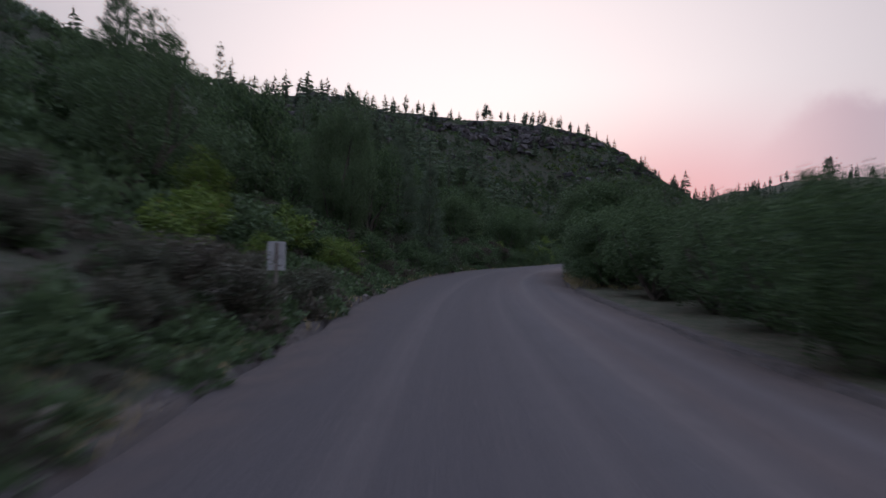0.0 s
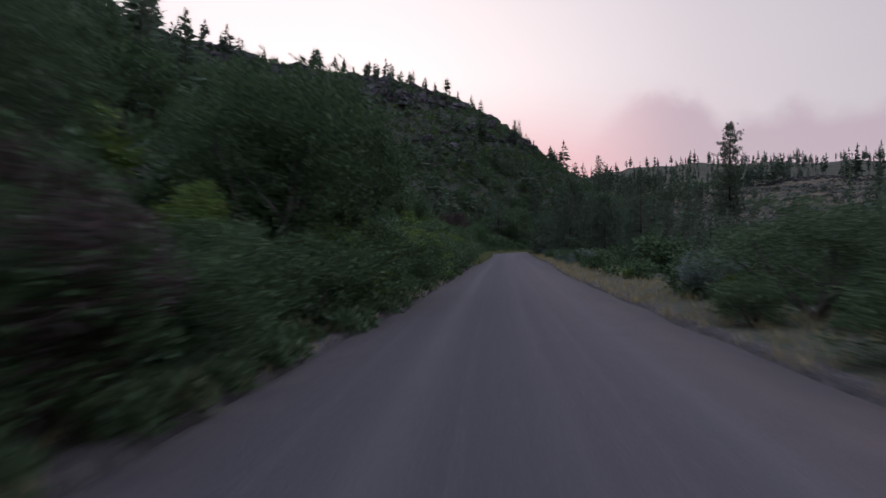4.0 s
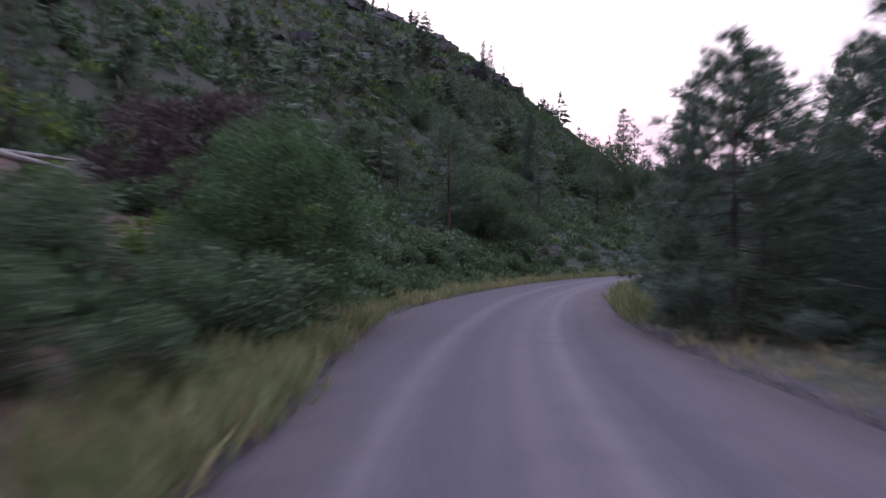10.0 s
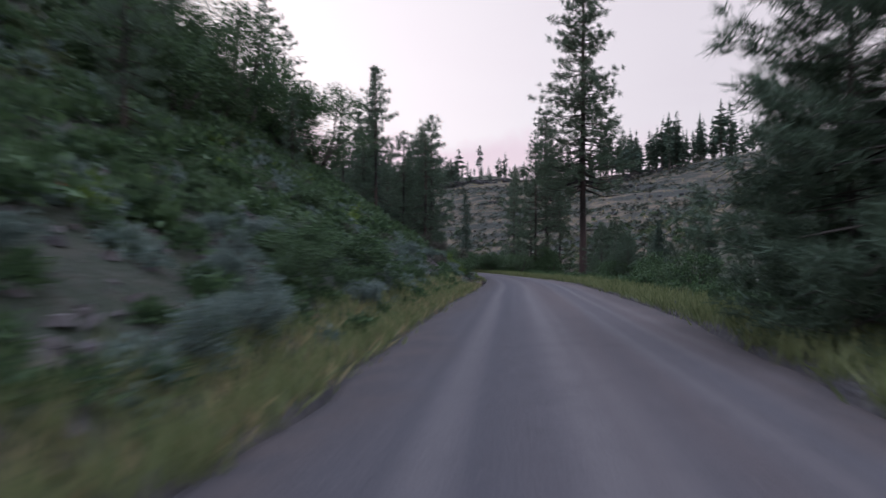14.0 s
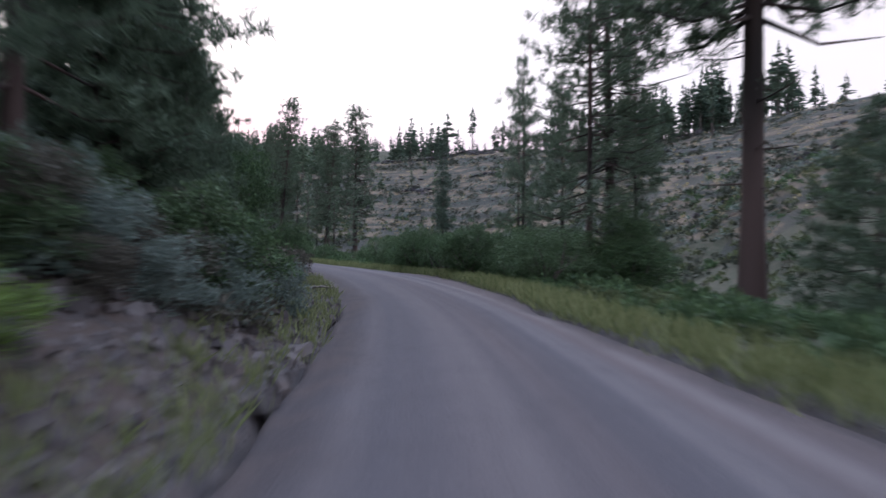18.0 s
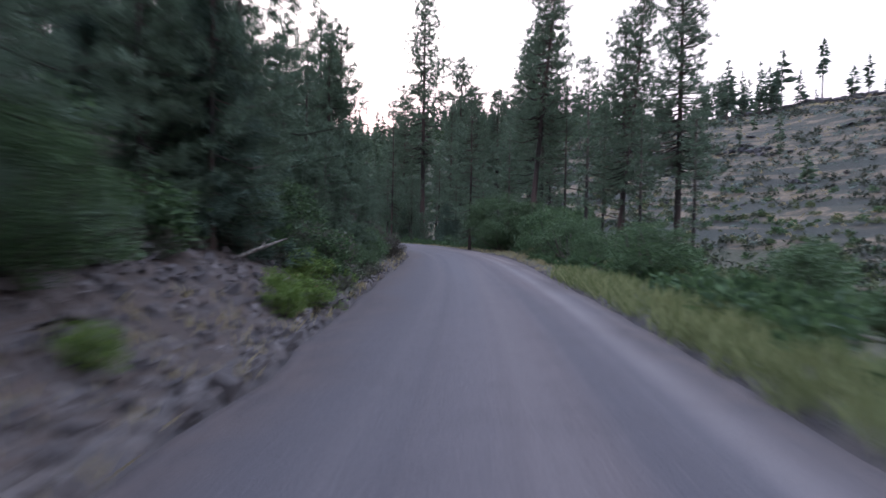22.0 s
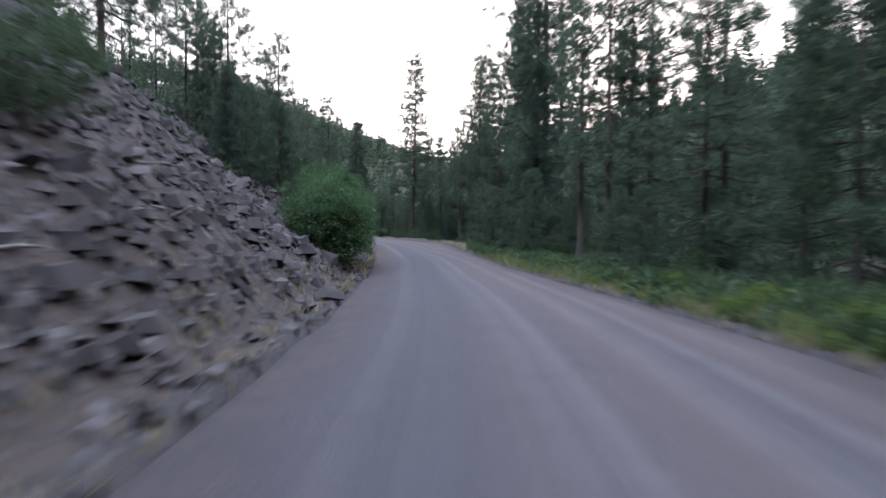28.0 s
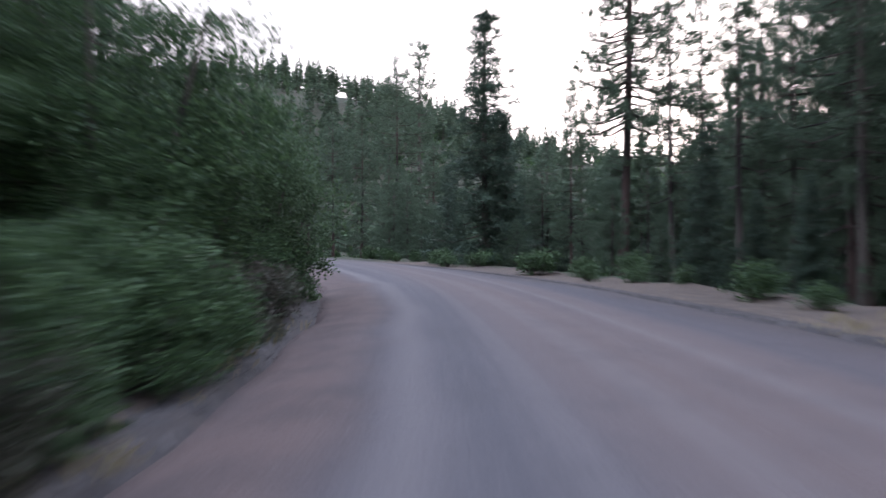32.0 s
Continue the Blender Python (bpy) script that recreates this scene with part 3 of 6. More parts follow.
def make_pine(kind, name, seed, bare, spread, whorls, dense, needles, label, shape="round", dead=0.0, length=0.030, group="pines of the valley", slim=0.17):
    """A pine one metre high: trunk, limbs in whorls, needles in tufts along and at the ends of the limbs."""
    global rng
    keep, rng = rng, np.random.default_rng(seed)
    bend = rng.normal(size=2) * 0.006
    zs = np.linspace(0, 1, 9)
    line = np.c_[bend[0] * np.sin(zs * 3), bend[1] * np.sin(zs * 2.3), zs]
    thick = 0.0108 * (1 - zs) ** 0.8 + 0.001
    thick[0] *= 1.3
    wood = [limb(line, thick, 7)]
    base, way, size = [], [], []
    for k in range(whorls):
        h = bare + (0.985 - bare) * (k + rng.uniform(0, 0.8)) / whorls
        q = (h - bare) / (1 - bare)
        if shape == "cone":
            reach = spread * (1 - q) ** 0.9 + 0.012
        elif shape == "round":
            reach = spread * (0.60 + 0.60 * math.sin(math.pi * min(1, q * 0.85 + 0.15))) * (1 - q ** 3) + 0.012
        else:
            reach = spread * (1 - q) ** 0.55 * rng.uniform(0.7, 1.08) + 0.012
        count = rng.integers(3, 6)
        off = rng.uniform(0, 6.28)
        for j in range(count):
            a = off + 6.283 * j / count + rng.normal() * 0.3
            if shape != "cone" and bare > 0.05 and rng.uniform() < 0.20:
                continue
            r = reach * (rng.uniform(0.42, 1.18) if bare > 0.05 and shape != "cone" else rng.uniform(0.65, 1.12))
            rise = (0.28 - 0.55 * (1 - q)) * r if shape != "cone" else -0.25 * r
            root = np.array([np.interp(h, zs, line[:, 0]), np.interp(h, zs, line[:, 1]), h])
            out = np.array([math.cos(a), math.sin(a), 0])
            tip = root + out * r + np.array([0, 0, rise + 0.16 * r])
            mid = root + out * r * 0.5 + np.array([0, 0, rise * 0.6 - 0.02 * r])
            wood.append(limb([root, mid, tip], [0.0030 * (1.2 - q), 0.0018, 0.0007], 3))
            if rng.uniform() < dead and q < 0.35:
                continue
            steps = max(2, int(dense * r / spread + 1.5))
            for e in range(steps):
                f = (e + 0.6) / steps if shape == "cone" else 0.35 + 0.65 * (e + 0.7) / steps
                p = root * (1 - f) ** 2 + 2 * f * (1 - f) * mid + f * f * tip
                p = p + rng.normal(size=3) * 0.012 * np.array([1, 1, 0.5])
                kk = needles
                base.append(np.repeat(p[None], kk, 0) + rng.normal(size=(kk, 3)) * length * 0.22)
                w = rng.normal(size=(kk, 3)) + out * 0.8 + np.array([0, 0, 0.35 if shape != "cone" else -0.05])
                way.append(w)
                size.append(np.full(kk, length) * rng.uniform(0.75, 1.25, kk))
    if kind == "ponderosa":
        for k in range(26):
            h, a = rng.uniform(0.12, bare + 0.1), rng.uniform(0, 6.283)
            r = rng.uniform(0.02, 0.07)
            root = np.array([np.interp(h, zs, line[:, 0]), np.interp(h, zs, line[:, 1]), h])
            out = np.array([math.cos(a), math.sin(a), rng.uniform(-0.4, 0.1)])
            end = root + out * r + np.array([0, 0, rng.normal() * 0.006])
            wood.append(limb([root, root + out * r * 0.5, end], [0.0014, 0.0010, 0.0004], 3))
            if h > 0.24 and k % 4:      # a few low limbs still carry tufts
                for f in (0.55, 0.8, 1.0):
                    base.append(np.repeat((root + (end - root) * f)[None], 14, 0) + rng.normal(size=(14, 3)) * 0.006)
                    way.append(rng.normal(size=(14, 3)) + out * 0.8)
                    size.append(np.full(14, length) * rng.uniform(0.75, 1.2, 14))
    base, way, size = np.concatenate(base), np.concatenate(way), np.concatenate(size)
    v, f = needle_tufts(base, way, size, size * slim)
    mat = M_FIR if shape == "cone" else M_NEEDLE
    crown = mesh_of("crown", v, f, mat)
    wv, wf = joined(wood)
    trunk = mesh_of("trunk", wv, wf, M_BARK if kind in ("ponderosa", "pine") else M_GREYBARK, None, True)
    proto(kind, name, [("trunk", trunk), ("crown", crown)], label, "pine" if shape != "cone" else "fir", group)
    rng = keep


def make_bush(kind, name, seed, lobes, leaves, leaf, mat, label, category="shrub", stems=6, squat=1.0, stem_mat=None, group="roadside shrubs", upright=0.3, spread=0.30, dome=False):
    """A shrub one metre high and about one metre across: stems from the ground, lobes of leaves with gaps between."""
    global rng
    keep, rng = rng, np.random.default_rng(seed)
    wood, base, way, size = [], [], [], []
    centers = []
    for k in range(lobes):
        a, r = rng.uniform(0, 6.283), spread * math.sqrt(rng.uniform(0.02, 1))
        low = 0.11 + 0.61 * rng.uniform() * (1 - (r / 0.42) ** 2 * 0.6)
        c = np.array([r * math.cos(a), r * math.sin(a), low])
        rad = rng.uniform(0.14, 0.24)
        if dome:        # lobes fill a rounded crown down to the ground
            c = rng.normal(size=3)
            c *= rng.uniform(0.45, 1.0) ** 0.5 / np.linalg.norm(c)
            c = np.array([0.34, 0.34, 0.36]) * c + np.array([0, 0, 0.46])
            rad = rng.uniform(0.11, 0.17)
        centers.append((c, rad))
        kk = leaves // lobes
        twigs = 16
        d = rng.normal(size=(twigs, 3))
        d /= np.linalg.norm(d, axis=1, keepdims=True)
        knot = c + d * rad * rng.uniform(0.35, 1.0, (twigs, 1)) ** 0.5 * np.array([1, 1, 0.85])
        pick = rng.integers(twigs, size=kk)
        p = knot[pick] + rng.normal(size=(kk, 3)) * rad * (np.array([0.16, 0.16, 0.14]) if dome else np.array([0.23, 0.23, 0.17]))
        d = d[pick]
        p[:, 2] = np.maximum(p[:, 2], 0.02)
        base.append(p)
        way.append(d + rng.normal(size=(kk, 3)) * 0.7 + np.array([0, 0, upright]))
        size.append(leaf * rng.uniform(0.6, 1.3, kk))
    for k in range(stems):
        c, rad = centers[k % lobes]
        foot = np.zeros(3)
        mid = foot * 0.5 + c * 0.5 + rng.normal(size=3) * 0.03
        wood.append(limb([foot, mid, c + np.array([0, 0, rad * 0.4])], [0.020, 0.011, 0.004], 4, True))
    base, way, size = np.concatenate(base), np.concatenate(way), np.concatenate(size)
    grow = np.array([0.48 / np.percentile(np.hypot(base[:, 0], base[:, 1]), 97)] * 2 + [0.97 / np.percentile(base[:, 2], 99)])
    base = base * grow
    wood = [(v * grow, f) for v, f in wood]
    v, f = needle_tufts(base, way, size, size * 0.75)
    wv, wf = joined(wood)
    stems_mesh = mesh_of("stem", wv, wf, stem_mat or M_GREYBARK, None, True)
    bm = bmesh.new()
    bm.from_mesh(stems_mesh)
    bmesh.ops.remove_doubles(bm, verts=bm.verts, dist=0.0005)
    bm.to_mesh(stems_mesh)
    bm.free()
    proto(kind, name, [("stem", stems_mesh), ("foliage", mesh_of("foliage", v, f, mat))], label, category, group)
    rng = keep


for k in range(3):
    make_pine("ponderosa", "ponderosa_pine", 11 + k, (0.36, 0.34, 0.30)[k], (0.15, 0.15, 0.15)[k], 52, 13, 26, "tall ponderosa pine with a bare reddish trunk below", "ragged", 0.15, 0.0125, slim=0.13)
make_pine("ponderosa", "ponderosa_pine", 17, 0.30, 0.150, 60, 14, 28, "tall ponderosa pine with a bare reddish trunk below", "ragged", 0.05, 0.0125, slim=0.13)
for far in (0, 1):
    tail = "_far" if far else ""
    for k in range(4):
        make_pine("pine" + tail, "pine_tree", 21 + k, (0.10, 0.16, 0.06, 0.12)[k], (0.19, 0.21, 0.23, 0.17)[k], (28, 20)[far], (7, 5)[far], (26, 9)[far], "dark green pine with open ragged crown on the valley side", ("round", "ragged", "round", "ragged")[k], 0.1, (0.026, 0.032)[far], slim=(0.10, 0.24)[far])
    for k in range(3):
        make_pine("young" + tail, "young_pine", 31 + k, 0.03, (0.27, 0.25, 0.28)[k], ((28, 32, 28), (18, 21, 18))[far][k], (8, 5)[far], (30, 10)[far], "bushy young pine with branches down to the ground", ("round", "cone", "ragged")[k], 0.0, (0.034, 0.043)[far], slim=(0.10, 0.24)[far])
    for k in range(2):
        make_pine("fir" + tail, "fir_tree", 41 + k, 0.05, 0.17, (34, 26)[far], (7, 5)[far], (27, 10)[far], "slender dark fir with drooping branches", "cone", 0.0, (0.028, 0.034)[far], group="firs of the valley", slim=(0.10, 0.24)[far])
    for k in range(3):
        make_bush("oak" + tail, "scrub_oak", 61 + k, 46, (18000, 4600)[far], (0.0185, 0.040)[far], M_DARKLEAF, "dense rounded dark green scrub oak beside the road", "shrub", 10, dome=True)
    for k in range(3):
        make_bush("bush" + tail, ("shrub", "shrub", "spreading_shrub")[k], 71 + k, 15, (5600, 1500)[far], (0.034, 0.072)[far], M_DARKLEAF, ("loose dark green shrub on the bank", "leafy dark green shrub beside the road", "low spreading dark green shrub")[k], "shrub", 7)
    for k in range(3):
        make_bush("bright" + tail, "bright_shrub", 81 + k, 14, (5600, 1500)[far], (0.034, 0.072)[far], M_BRIGHT, "bright yellow-green shrub on the bank", "shrub", 7)
for k in range(3):
    make_bush("near_oak", "scrub_oak", 65 + k, 60, 56000, 0.0136, M_DARKLEAF, "dense rounded dark green scrub oak beside the road", "shrub", 10, dome=True)
for k in range(2):
    make_bush("green_oak", "scrub_oak", 68 + k, 60, 56000, 0.0136, M_MIDGREEN, "dense rounded fresh green scrub oak beside the road", "shrub", 10, dome=True)
for k in range(2):
    make_pine("snag", "thin_pine", 51 + k, 0.30, 0.10, 20, 4, 12, "thin sparse pine with few short branches", "ragged", 0.4, 0.026)
for k in range(2):
    make_bush("sage", "sagebrush", 91 + k, 11, 4200, 0.038, M_SAGE, "pale grey-green sagebrush at the road side", "sagebrush", 6, upright=1.0)
for k in range(2):
    make_bush("brush", "dry_brush", 95 + k, 12, 3600, 0.044, M_BRUSH, "bare grey-brown brush on the bank", "brush", 16, upright=0.8)
make_bush("red", "rust_shrub", 101, 11, 5200, 0.035, M_RED, "dull rust-red withered shrub on the bank", "shrub", 9)

# ---------------------------------------------------------------- trees that stand out along the drive
def tree(kind, x, y, tall, wide=None, lean=(0, 0), which=None, label="", turn=None):
    return stand(kind, x, y, tall, wide, turn=turn, sink=0.02 * tall if kind in SHRUBS else 0.1, lean=lean, which=which, label=label, full=True)


# start: dark scrub on the right, trees up the bank on the left
tree("near_oak", 12.6, 46.5, 6.8, 8.0, label="large rounded scrub oak at the outer side of the bend")
tree("near_oak", 8.7, 36.5, 3.8, 5.3)
tree("near_oak", 9.0, 31.0, 3.6, 5.3)
tree("near_oak", 9.4, 25.5, 3.1, 5.1)
tree("near_oak", 9.8, 20.0, 2.9, 4.9)
tree("near_oak", 9.6, 14.5, 2.7, 4.8)
tree("oak", 9.8, 9.5, 2.6, 4.6)
tree("oak", 14.0, 22.0, 3.5, 5.5)
tree("oak", 14.5, 32.0, 3.7, 5.5)
tree("oak", 14.0, 14.0, 3.1, 5.5)
tree("oak", 15.5, 40.0, 3.5, 5.5)
tree("snag", 17.0, 48.0, 7.5, 9.0)
tree("oak", -9.0, 22.0, 4.5, 5.0)
tree("oak", -11.5, 27.0, 6.2, 5.0)
tree("young", -14.0, 31.0, 7.5, 5.6, which=2)
tree("near_oak", -4.7, 38.4, 7.6, 4.2, label="tall rounded scrub oak up on the bank")
tree("oak", -3.9, 46.0, 6.6, 5.0)
tree("oak", -9.8, 46.0, 4.0, 4.6)
tree("bush", -8.4, 33.3, 6.2, 4.0, label="tall loose dark shrub up on the bank")
tree("young", 0.3, 47.0, 7.4, 5.2, which=2)
tree("young", -2.2, 54.0, 8.0, 6.4, which=0)
tree("oak", 3.2, 66.5, 4.6, 4.8)
tree("red", 5.0, 61.5, 1.7, 2.4)
tree("red", 5.9, 63.0, 1.3, 1.8)
tree("red", 4.1, 59.3, 1.2, 1.9)
tree("sage", 16.6, 66.0, 1.3, 1.8)
tree("sage", 21.4, 77.6, 1.4, 2.0)
tree("oak", 20.5, 73.0, 2.6, 4.6)
tree("oak", 24.5, 79.0, 2.5, 4.4)
# the straight: open pines on the right, grown bank on the left
tree("young", 42.7, 133.0, 9.8, 10.6, which=0)
tree("young", 46.0, 131.0, 8.2, 9.0, which=2)
tree("young", 47.5, 137.0, 8.6, 8.6, which=0)
tree("young", 51.5, 134.0, 9.0, 8.6, which=2)
tree("young", 44.5, 139.0, 6.2, 6.6)
tree("young", 48.7, 150.2, 8.4, 8.0)
tree("young", 52.8, 152.8, 9.8, 9.4, which=0)
tree("young", 51.0, 148.6, 7.6, 8.0, which=2)
tree("young", 54.6, 156.4, 8.2, 8.0, which=2)
tree("young", 47.6, 153.6, 6.2, 6.6, which=0)
tree("young", 49.4, 144.6, 6.4, 6.8, which=2)
tree("young", 51.0, 156.5, 7.0, 7.0)
tree("young", 55.3, 164.8, 8.6, 8.2)
tree("young", 58.8, 161.5, 7.6, 7.6)
tree("young", 62.5, 168.0, 6.8, 6.8)
tree("pine", 47.0, 125.0, 11.0, 10.5)
tree("green_oak", 39.7, 156.6, 4.0, 4.5, label="rounded green scrub oak at the foot of the hill")
tree("red", 38.0, 164.2, 4.4, 4.2)
tree("red", 36.0, 163.0, 3.6, 3.4)
tree("oak", 21.0, 139.0, 4.6, 5.0)
tree("red", 35.5, 171.0, 1.6, 2.4)
tree("fir", 67.0, 205.0, 10.0, 9.0)
tree("bright", 32.1, 149.5, 2.2, 3.2)
tree("bright", 30.3, 147.0, 2.0, 2.8)
tree("bright", 33.2, 147.2, 2.0, 2.8)
tree("bright", 29.0, 151.0, 2.4, 3.0)
tree("bush", 36.0, 146.6, 1.0, 1.5)
tree("bush", 36.2, 148.4, 1.2, 1.8)
tree("bush", 37.2, 149.6, 0.9, 1.4)
tree("bush", 37.1, 151.6, 1.1, 1.6)
# right-hand bend
tree("pine", 52.2, 186.0, 9.0, 10.5, which=2)
tree("near_oak", 54.6, 187.4, 4.6, 5.0)
tree("oak", 56.0, 191.5, 5.2, 5.4)
tree("oak", 58.2, 189.0, 3.2, 4.2)
tree("near_oak", 60.6, 196.2, 5.0, 5.4)
tree("bush", 60.4, 191.6, 2.6, 3.4)
tree("oak", 62.6, 174.4, 3.2, 4.4)
tree("oak", 65.6, 176.4, 3.0, 4.0)
tree("bush", 66.5, 179.2, 2.2, 3.2)
tree("young", 84.0, 191.5, 10.0, 10.4, which=0)
tree("young", 84.9, 192.4, 8.4, 9.4, which=2)
tree("young", 86.6, 193.2, 6.2, 7.4, which=0)
tree("young", 89.0, 190.0, 6.8, 7.0)
tree("young", 92.5, 194.5, 4.6, 5.6)
tree("oak", 84.5, 224.5, 7.0, 6.5)
tree("oak", 98.0, 233.5, 6.0, 6.0)
tree("fir", 128.0, 262.0, 17.0, 13.0)
# the great pine and its neighbours
tree("ponderosa", 140.9, 234.7, 39.0, 40.0, which=3, label="tall old ponderosa pine with a long bare reddish trunk")
tree("pine", 141.6, 242.4, 18.0, 14.5, which=2)
tree("near_oak", 142.2, 240.7, 4.1, 3.8)
tree("young", 141.5, 230.6, 9.2, 9.8, which=0)
tree("pine", 113.0, 233.5, 11.5, 11.5)
tree("pine", 116.6, 236.4, 14.0, 13.5)
tree("pine", 119.8, 241.2, 13.0, 12.5)
tree("pine", 124.0, 247.5, 12.0, 11.0)
tree("pine", 108.5, 235.0, 13.5, 11.0)
tree("oak", 128.6, 252.5, 4.2, 4.6)
tree("brush", 130.6, 256.2, 2.8, 3.0)
tree("oak", 137.4, 241.8, 2.5, 4.2)
tree("oak", 141.0, 246.5, 2.8, 4.0)
tree("ponderosa", 147.5, 244.5, 24.0, 27.0, which=2)
tree("pine", 152.0, 251.0, 15.0, 13.0)
tree("oak", 140.4, 249.6, 2.8, 3.8)
tree("oak", 142.4, 253.3, 2.6, 3.4)
tree("oak", 144.8, 257.0, 2.5, 3.4)
tree("oak", 147.0, 260.6, 2.5, 3.2)
tree("oak", 149.4, 264.4, 2.5, 3.4)
tree("oak", 152.6, 270.0, 2.6, 3.6)
tree("bush", 148.8, 265.6, 1.3, 1.9)
tree("pine", 187.0, 282.0, 26.0, 17.0, which=1)
tree("fir", 187.5, 297.0, 20.5, 15.0, which=0)
# woods
tree("ponderosa", 181.0, 363.0, 36.0, 32.0, which=1)
tree("ponderosa", 198.0, 387.0, 36.0, 34.0, which=2)
tree("ponderosa", 174.8, 322.0, 27.0, 23.0, lean=(0, 5), which=0, label="leaning ponderosa pine with a bare reddish trunk", turn=-20)
tree("ponderosa", 190.0, 348.0, 29.0, 28.0, which=1)
tree("ponderosa", 186.5, 340.0, 28.0, 28.0, which=2)
tree("ponderosa", 194.0, 356.0, 30.0, 29.0, which=0)
tree("ponderosa", 183.8, 322.5, 26.0, 20.0, lean=(0, 5), which=2, label="leaning ponderosa pine with a forked crown", turn=-25)
tree("pine", 178.0, 321.5, 15.0, 12.0, which=2)
tree("pine", 185.5, 326.5, 16.0, 12.0, which=0)
tree("pine", 171.5, 326.5, 14.0, 11.0, which=2)
tree("pine", 179.0, 390.0, 20.0, 15.0)
tree("oak", 168.0, 307.5, 3.2, 4.4)
tree("oak", 171.5, 311.5, 3.6, 5.0)
tree("oak", 165.4, 301.6, 2.6, 3.6)
tree("near_oak", 172.2, 322.8, 4.6, 6.2)
tree("near_oak", 174.6, 320.6, 4.2, 5.2)
tree("fir", 170.3, 430.6, 33.5, 19.0)
tree("fir", 171.0, 401.0, 18.5, 13.0)
tree("pine", 175.8, 361.3, 19.5, 12.0, which=1)
tree("pine", 171.6, 402.3, 27.0, 20.0, which=2, label="large dark pine with low spreading branches")
tree("pine", 168.5, 428.8, 17.0, 14.0)
tree("ponderosa", 156.5, 451.0, 26.0, 22.0, which=2)
tree("fir", 147.0, 459.6, 17.5, 23.0, label="dark narrow fir at the bend of the road")
tree("snag", 127.5, 498.0, 30.0, 32.0)
tree("green_oak", 162.9, 382.6, 2.9, 3.6)
tree("green_oak", 162.6, 384.6, 3.3, 3.7)
tree("green_oak", 160.8, 388.5, 3.6, 4.2)
tree("pine", 157.0, 393.5, 9.0, 8.5)
tree("pine", 158.0, 399.5, 8.5, 8.0)
tree("young", 155.2, 411.0, 4.4, 4.4)
tree("young", 154.6, 415.0, 5.2, 5.0)
tree("pine", 152.6, 414.0, 9.5, 9.5)
tree("pine", 150.0, 420.0, 10.5, 9.5)
tree("oak", 151.4, 423.5, 4.4, 5.0)
tree("pine", 146.5, 428.0, 10.5, 9.0)
tree("ponderosa", 171.5, 431.0, 28.0, 30.0, which=0)
tree("ponderosa", 174.5, 427.0, 30.0, 30.0, which=1)
tree("ponderosa", 172.0, 440.0, 26.0, 28.0, which=2)
tree("pine", 166.0, 446.0, 24.0, 15.0, which=3)

# where the drive ends
tree("pine", 147.8, 423.9, 8.5, 7.6)
tree("pine", 148.3, 425.9, 5.6, 4.8)
tree("pine", 147.7, 428.1, 5.6, 4.8)
tree("pine", 146.5, 431.0, 6.1, 5.2)
tree("oak", 149.0, 429.2, 4.6, 4.6)
tree("oak", 149.7, 429.7, 4.0, 4.4)
tree("bush", 150.2, 430.1, 1.8, 2.2)
tree("bush", 151.7, 426.3, 1.4, 1.8)
tree("oak", 151.4, 424.7, 2.9, 3.2)
tree("oak", 152.2, 422.7, 2.1, 2.5)
tree("brush", 153.0, 421.4, 0.9, 1.2)
tree("brush", 152.8, 422.7, 0.9, 1.2)
tree("brush", 151.9, 425.1, 1.0, 1.2)
tree("pine", 150.2, 462.8, 9.4, 8.5)
tree("pine", 153.4, 459.3, 10.1, 8.1)
tree("young", 154.7, 465.5, 10.7, 10.7)
tree("fir", 158.0, 453.7, 6.9, 6.2, which=0)
tree("pine", 160.0, 465.7, 10.4, 8.8)
tree("pine", 161.2, 453.6, 9.3, 7.4)
tree("pine", 162.5, 447.5, 11.6, 8.1)
tree("pine", 163.0, 442.4, 11.9, 8.3)
tree("pine", 164.7, 445.2, 13.4, 8.7)
tree("pine", 164.9, 440.1, 11.9, 7.7)
tree("pine", 167.2, 454.9, 14.9, 10.4)
tree("snag", 158.9, 449.7, 14.9, 13.4)
tree("snag", 160.3, 451.7, 15.5, 14.0)
tree("snag", 161.3, 442.6, 13.2, 11.9)
tree("snag", 164.0, 437.2, 12.4, 11.2)
tree("pine", 129.9, 484.7, 23.9, 16.7)
tree("pine", 121.9, 492.0, 19.9, 17.9)
tree("pine", 121.2, 486.0, 17.1, 15.4)
tree("pine", 122.8, 477.7, 13.2, 11.9)
tree("pine", 135.4, 481.5, 13.7, 13.7)
tree("pine", 134.3, 472.4, 9.8, 9.8)
tree("young", 148.1, 466.5, 8.7, 8.7)
tree("young", 140.2, 472.6, 8.0, 8.0)
tree("young", 161.6, 439.6, 3.4, 3.4)
tree("young", 162.8, 437.4, 3.7, 3.7)
# woods past the gap
tree("pine", 160.8, 341.2, 5.4, 4.3)
tree("pine", 159.7, 348.2, 5.9, 4.7)
tree("pine", 160.3, 352.6, 8.1, 6.1)
tree("pine", 160.2, 360.8, 9.9, 6.9)
tree("pine", 162.1, 339.5, 2.8, 2.5)
tree("oak", 159.8, 350.4, 0.8, 1.0)
tree("oak", 159.7, 358.6, 0.9, 1.1)
tree("oak", 162.4, 357.0, 3.4, 4.4)
tree("oak", 162.1, 367.1, 1.9, 2.3)
tree("bush", 174.5, 356.3, 1.2, 1.8)
tree("bright", 176.3, 352.6, 0.7, 1.0)
tree("bright", 178.6, 344.7, 1.1, 1.4)
tree("bush", 178.9, 343.2, 0.9, 1.4)
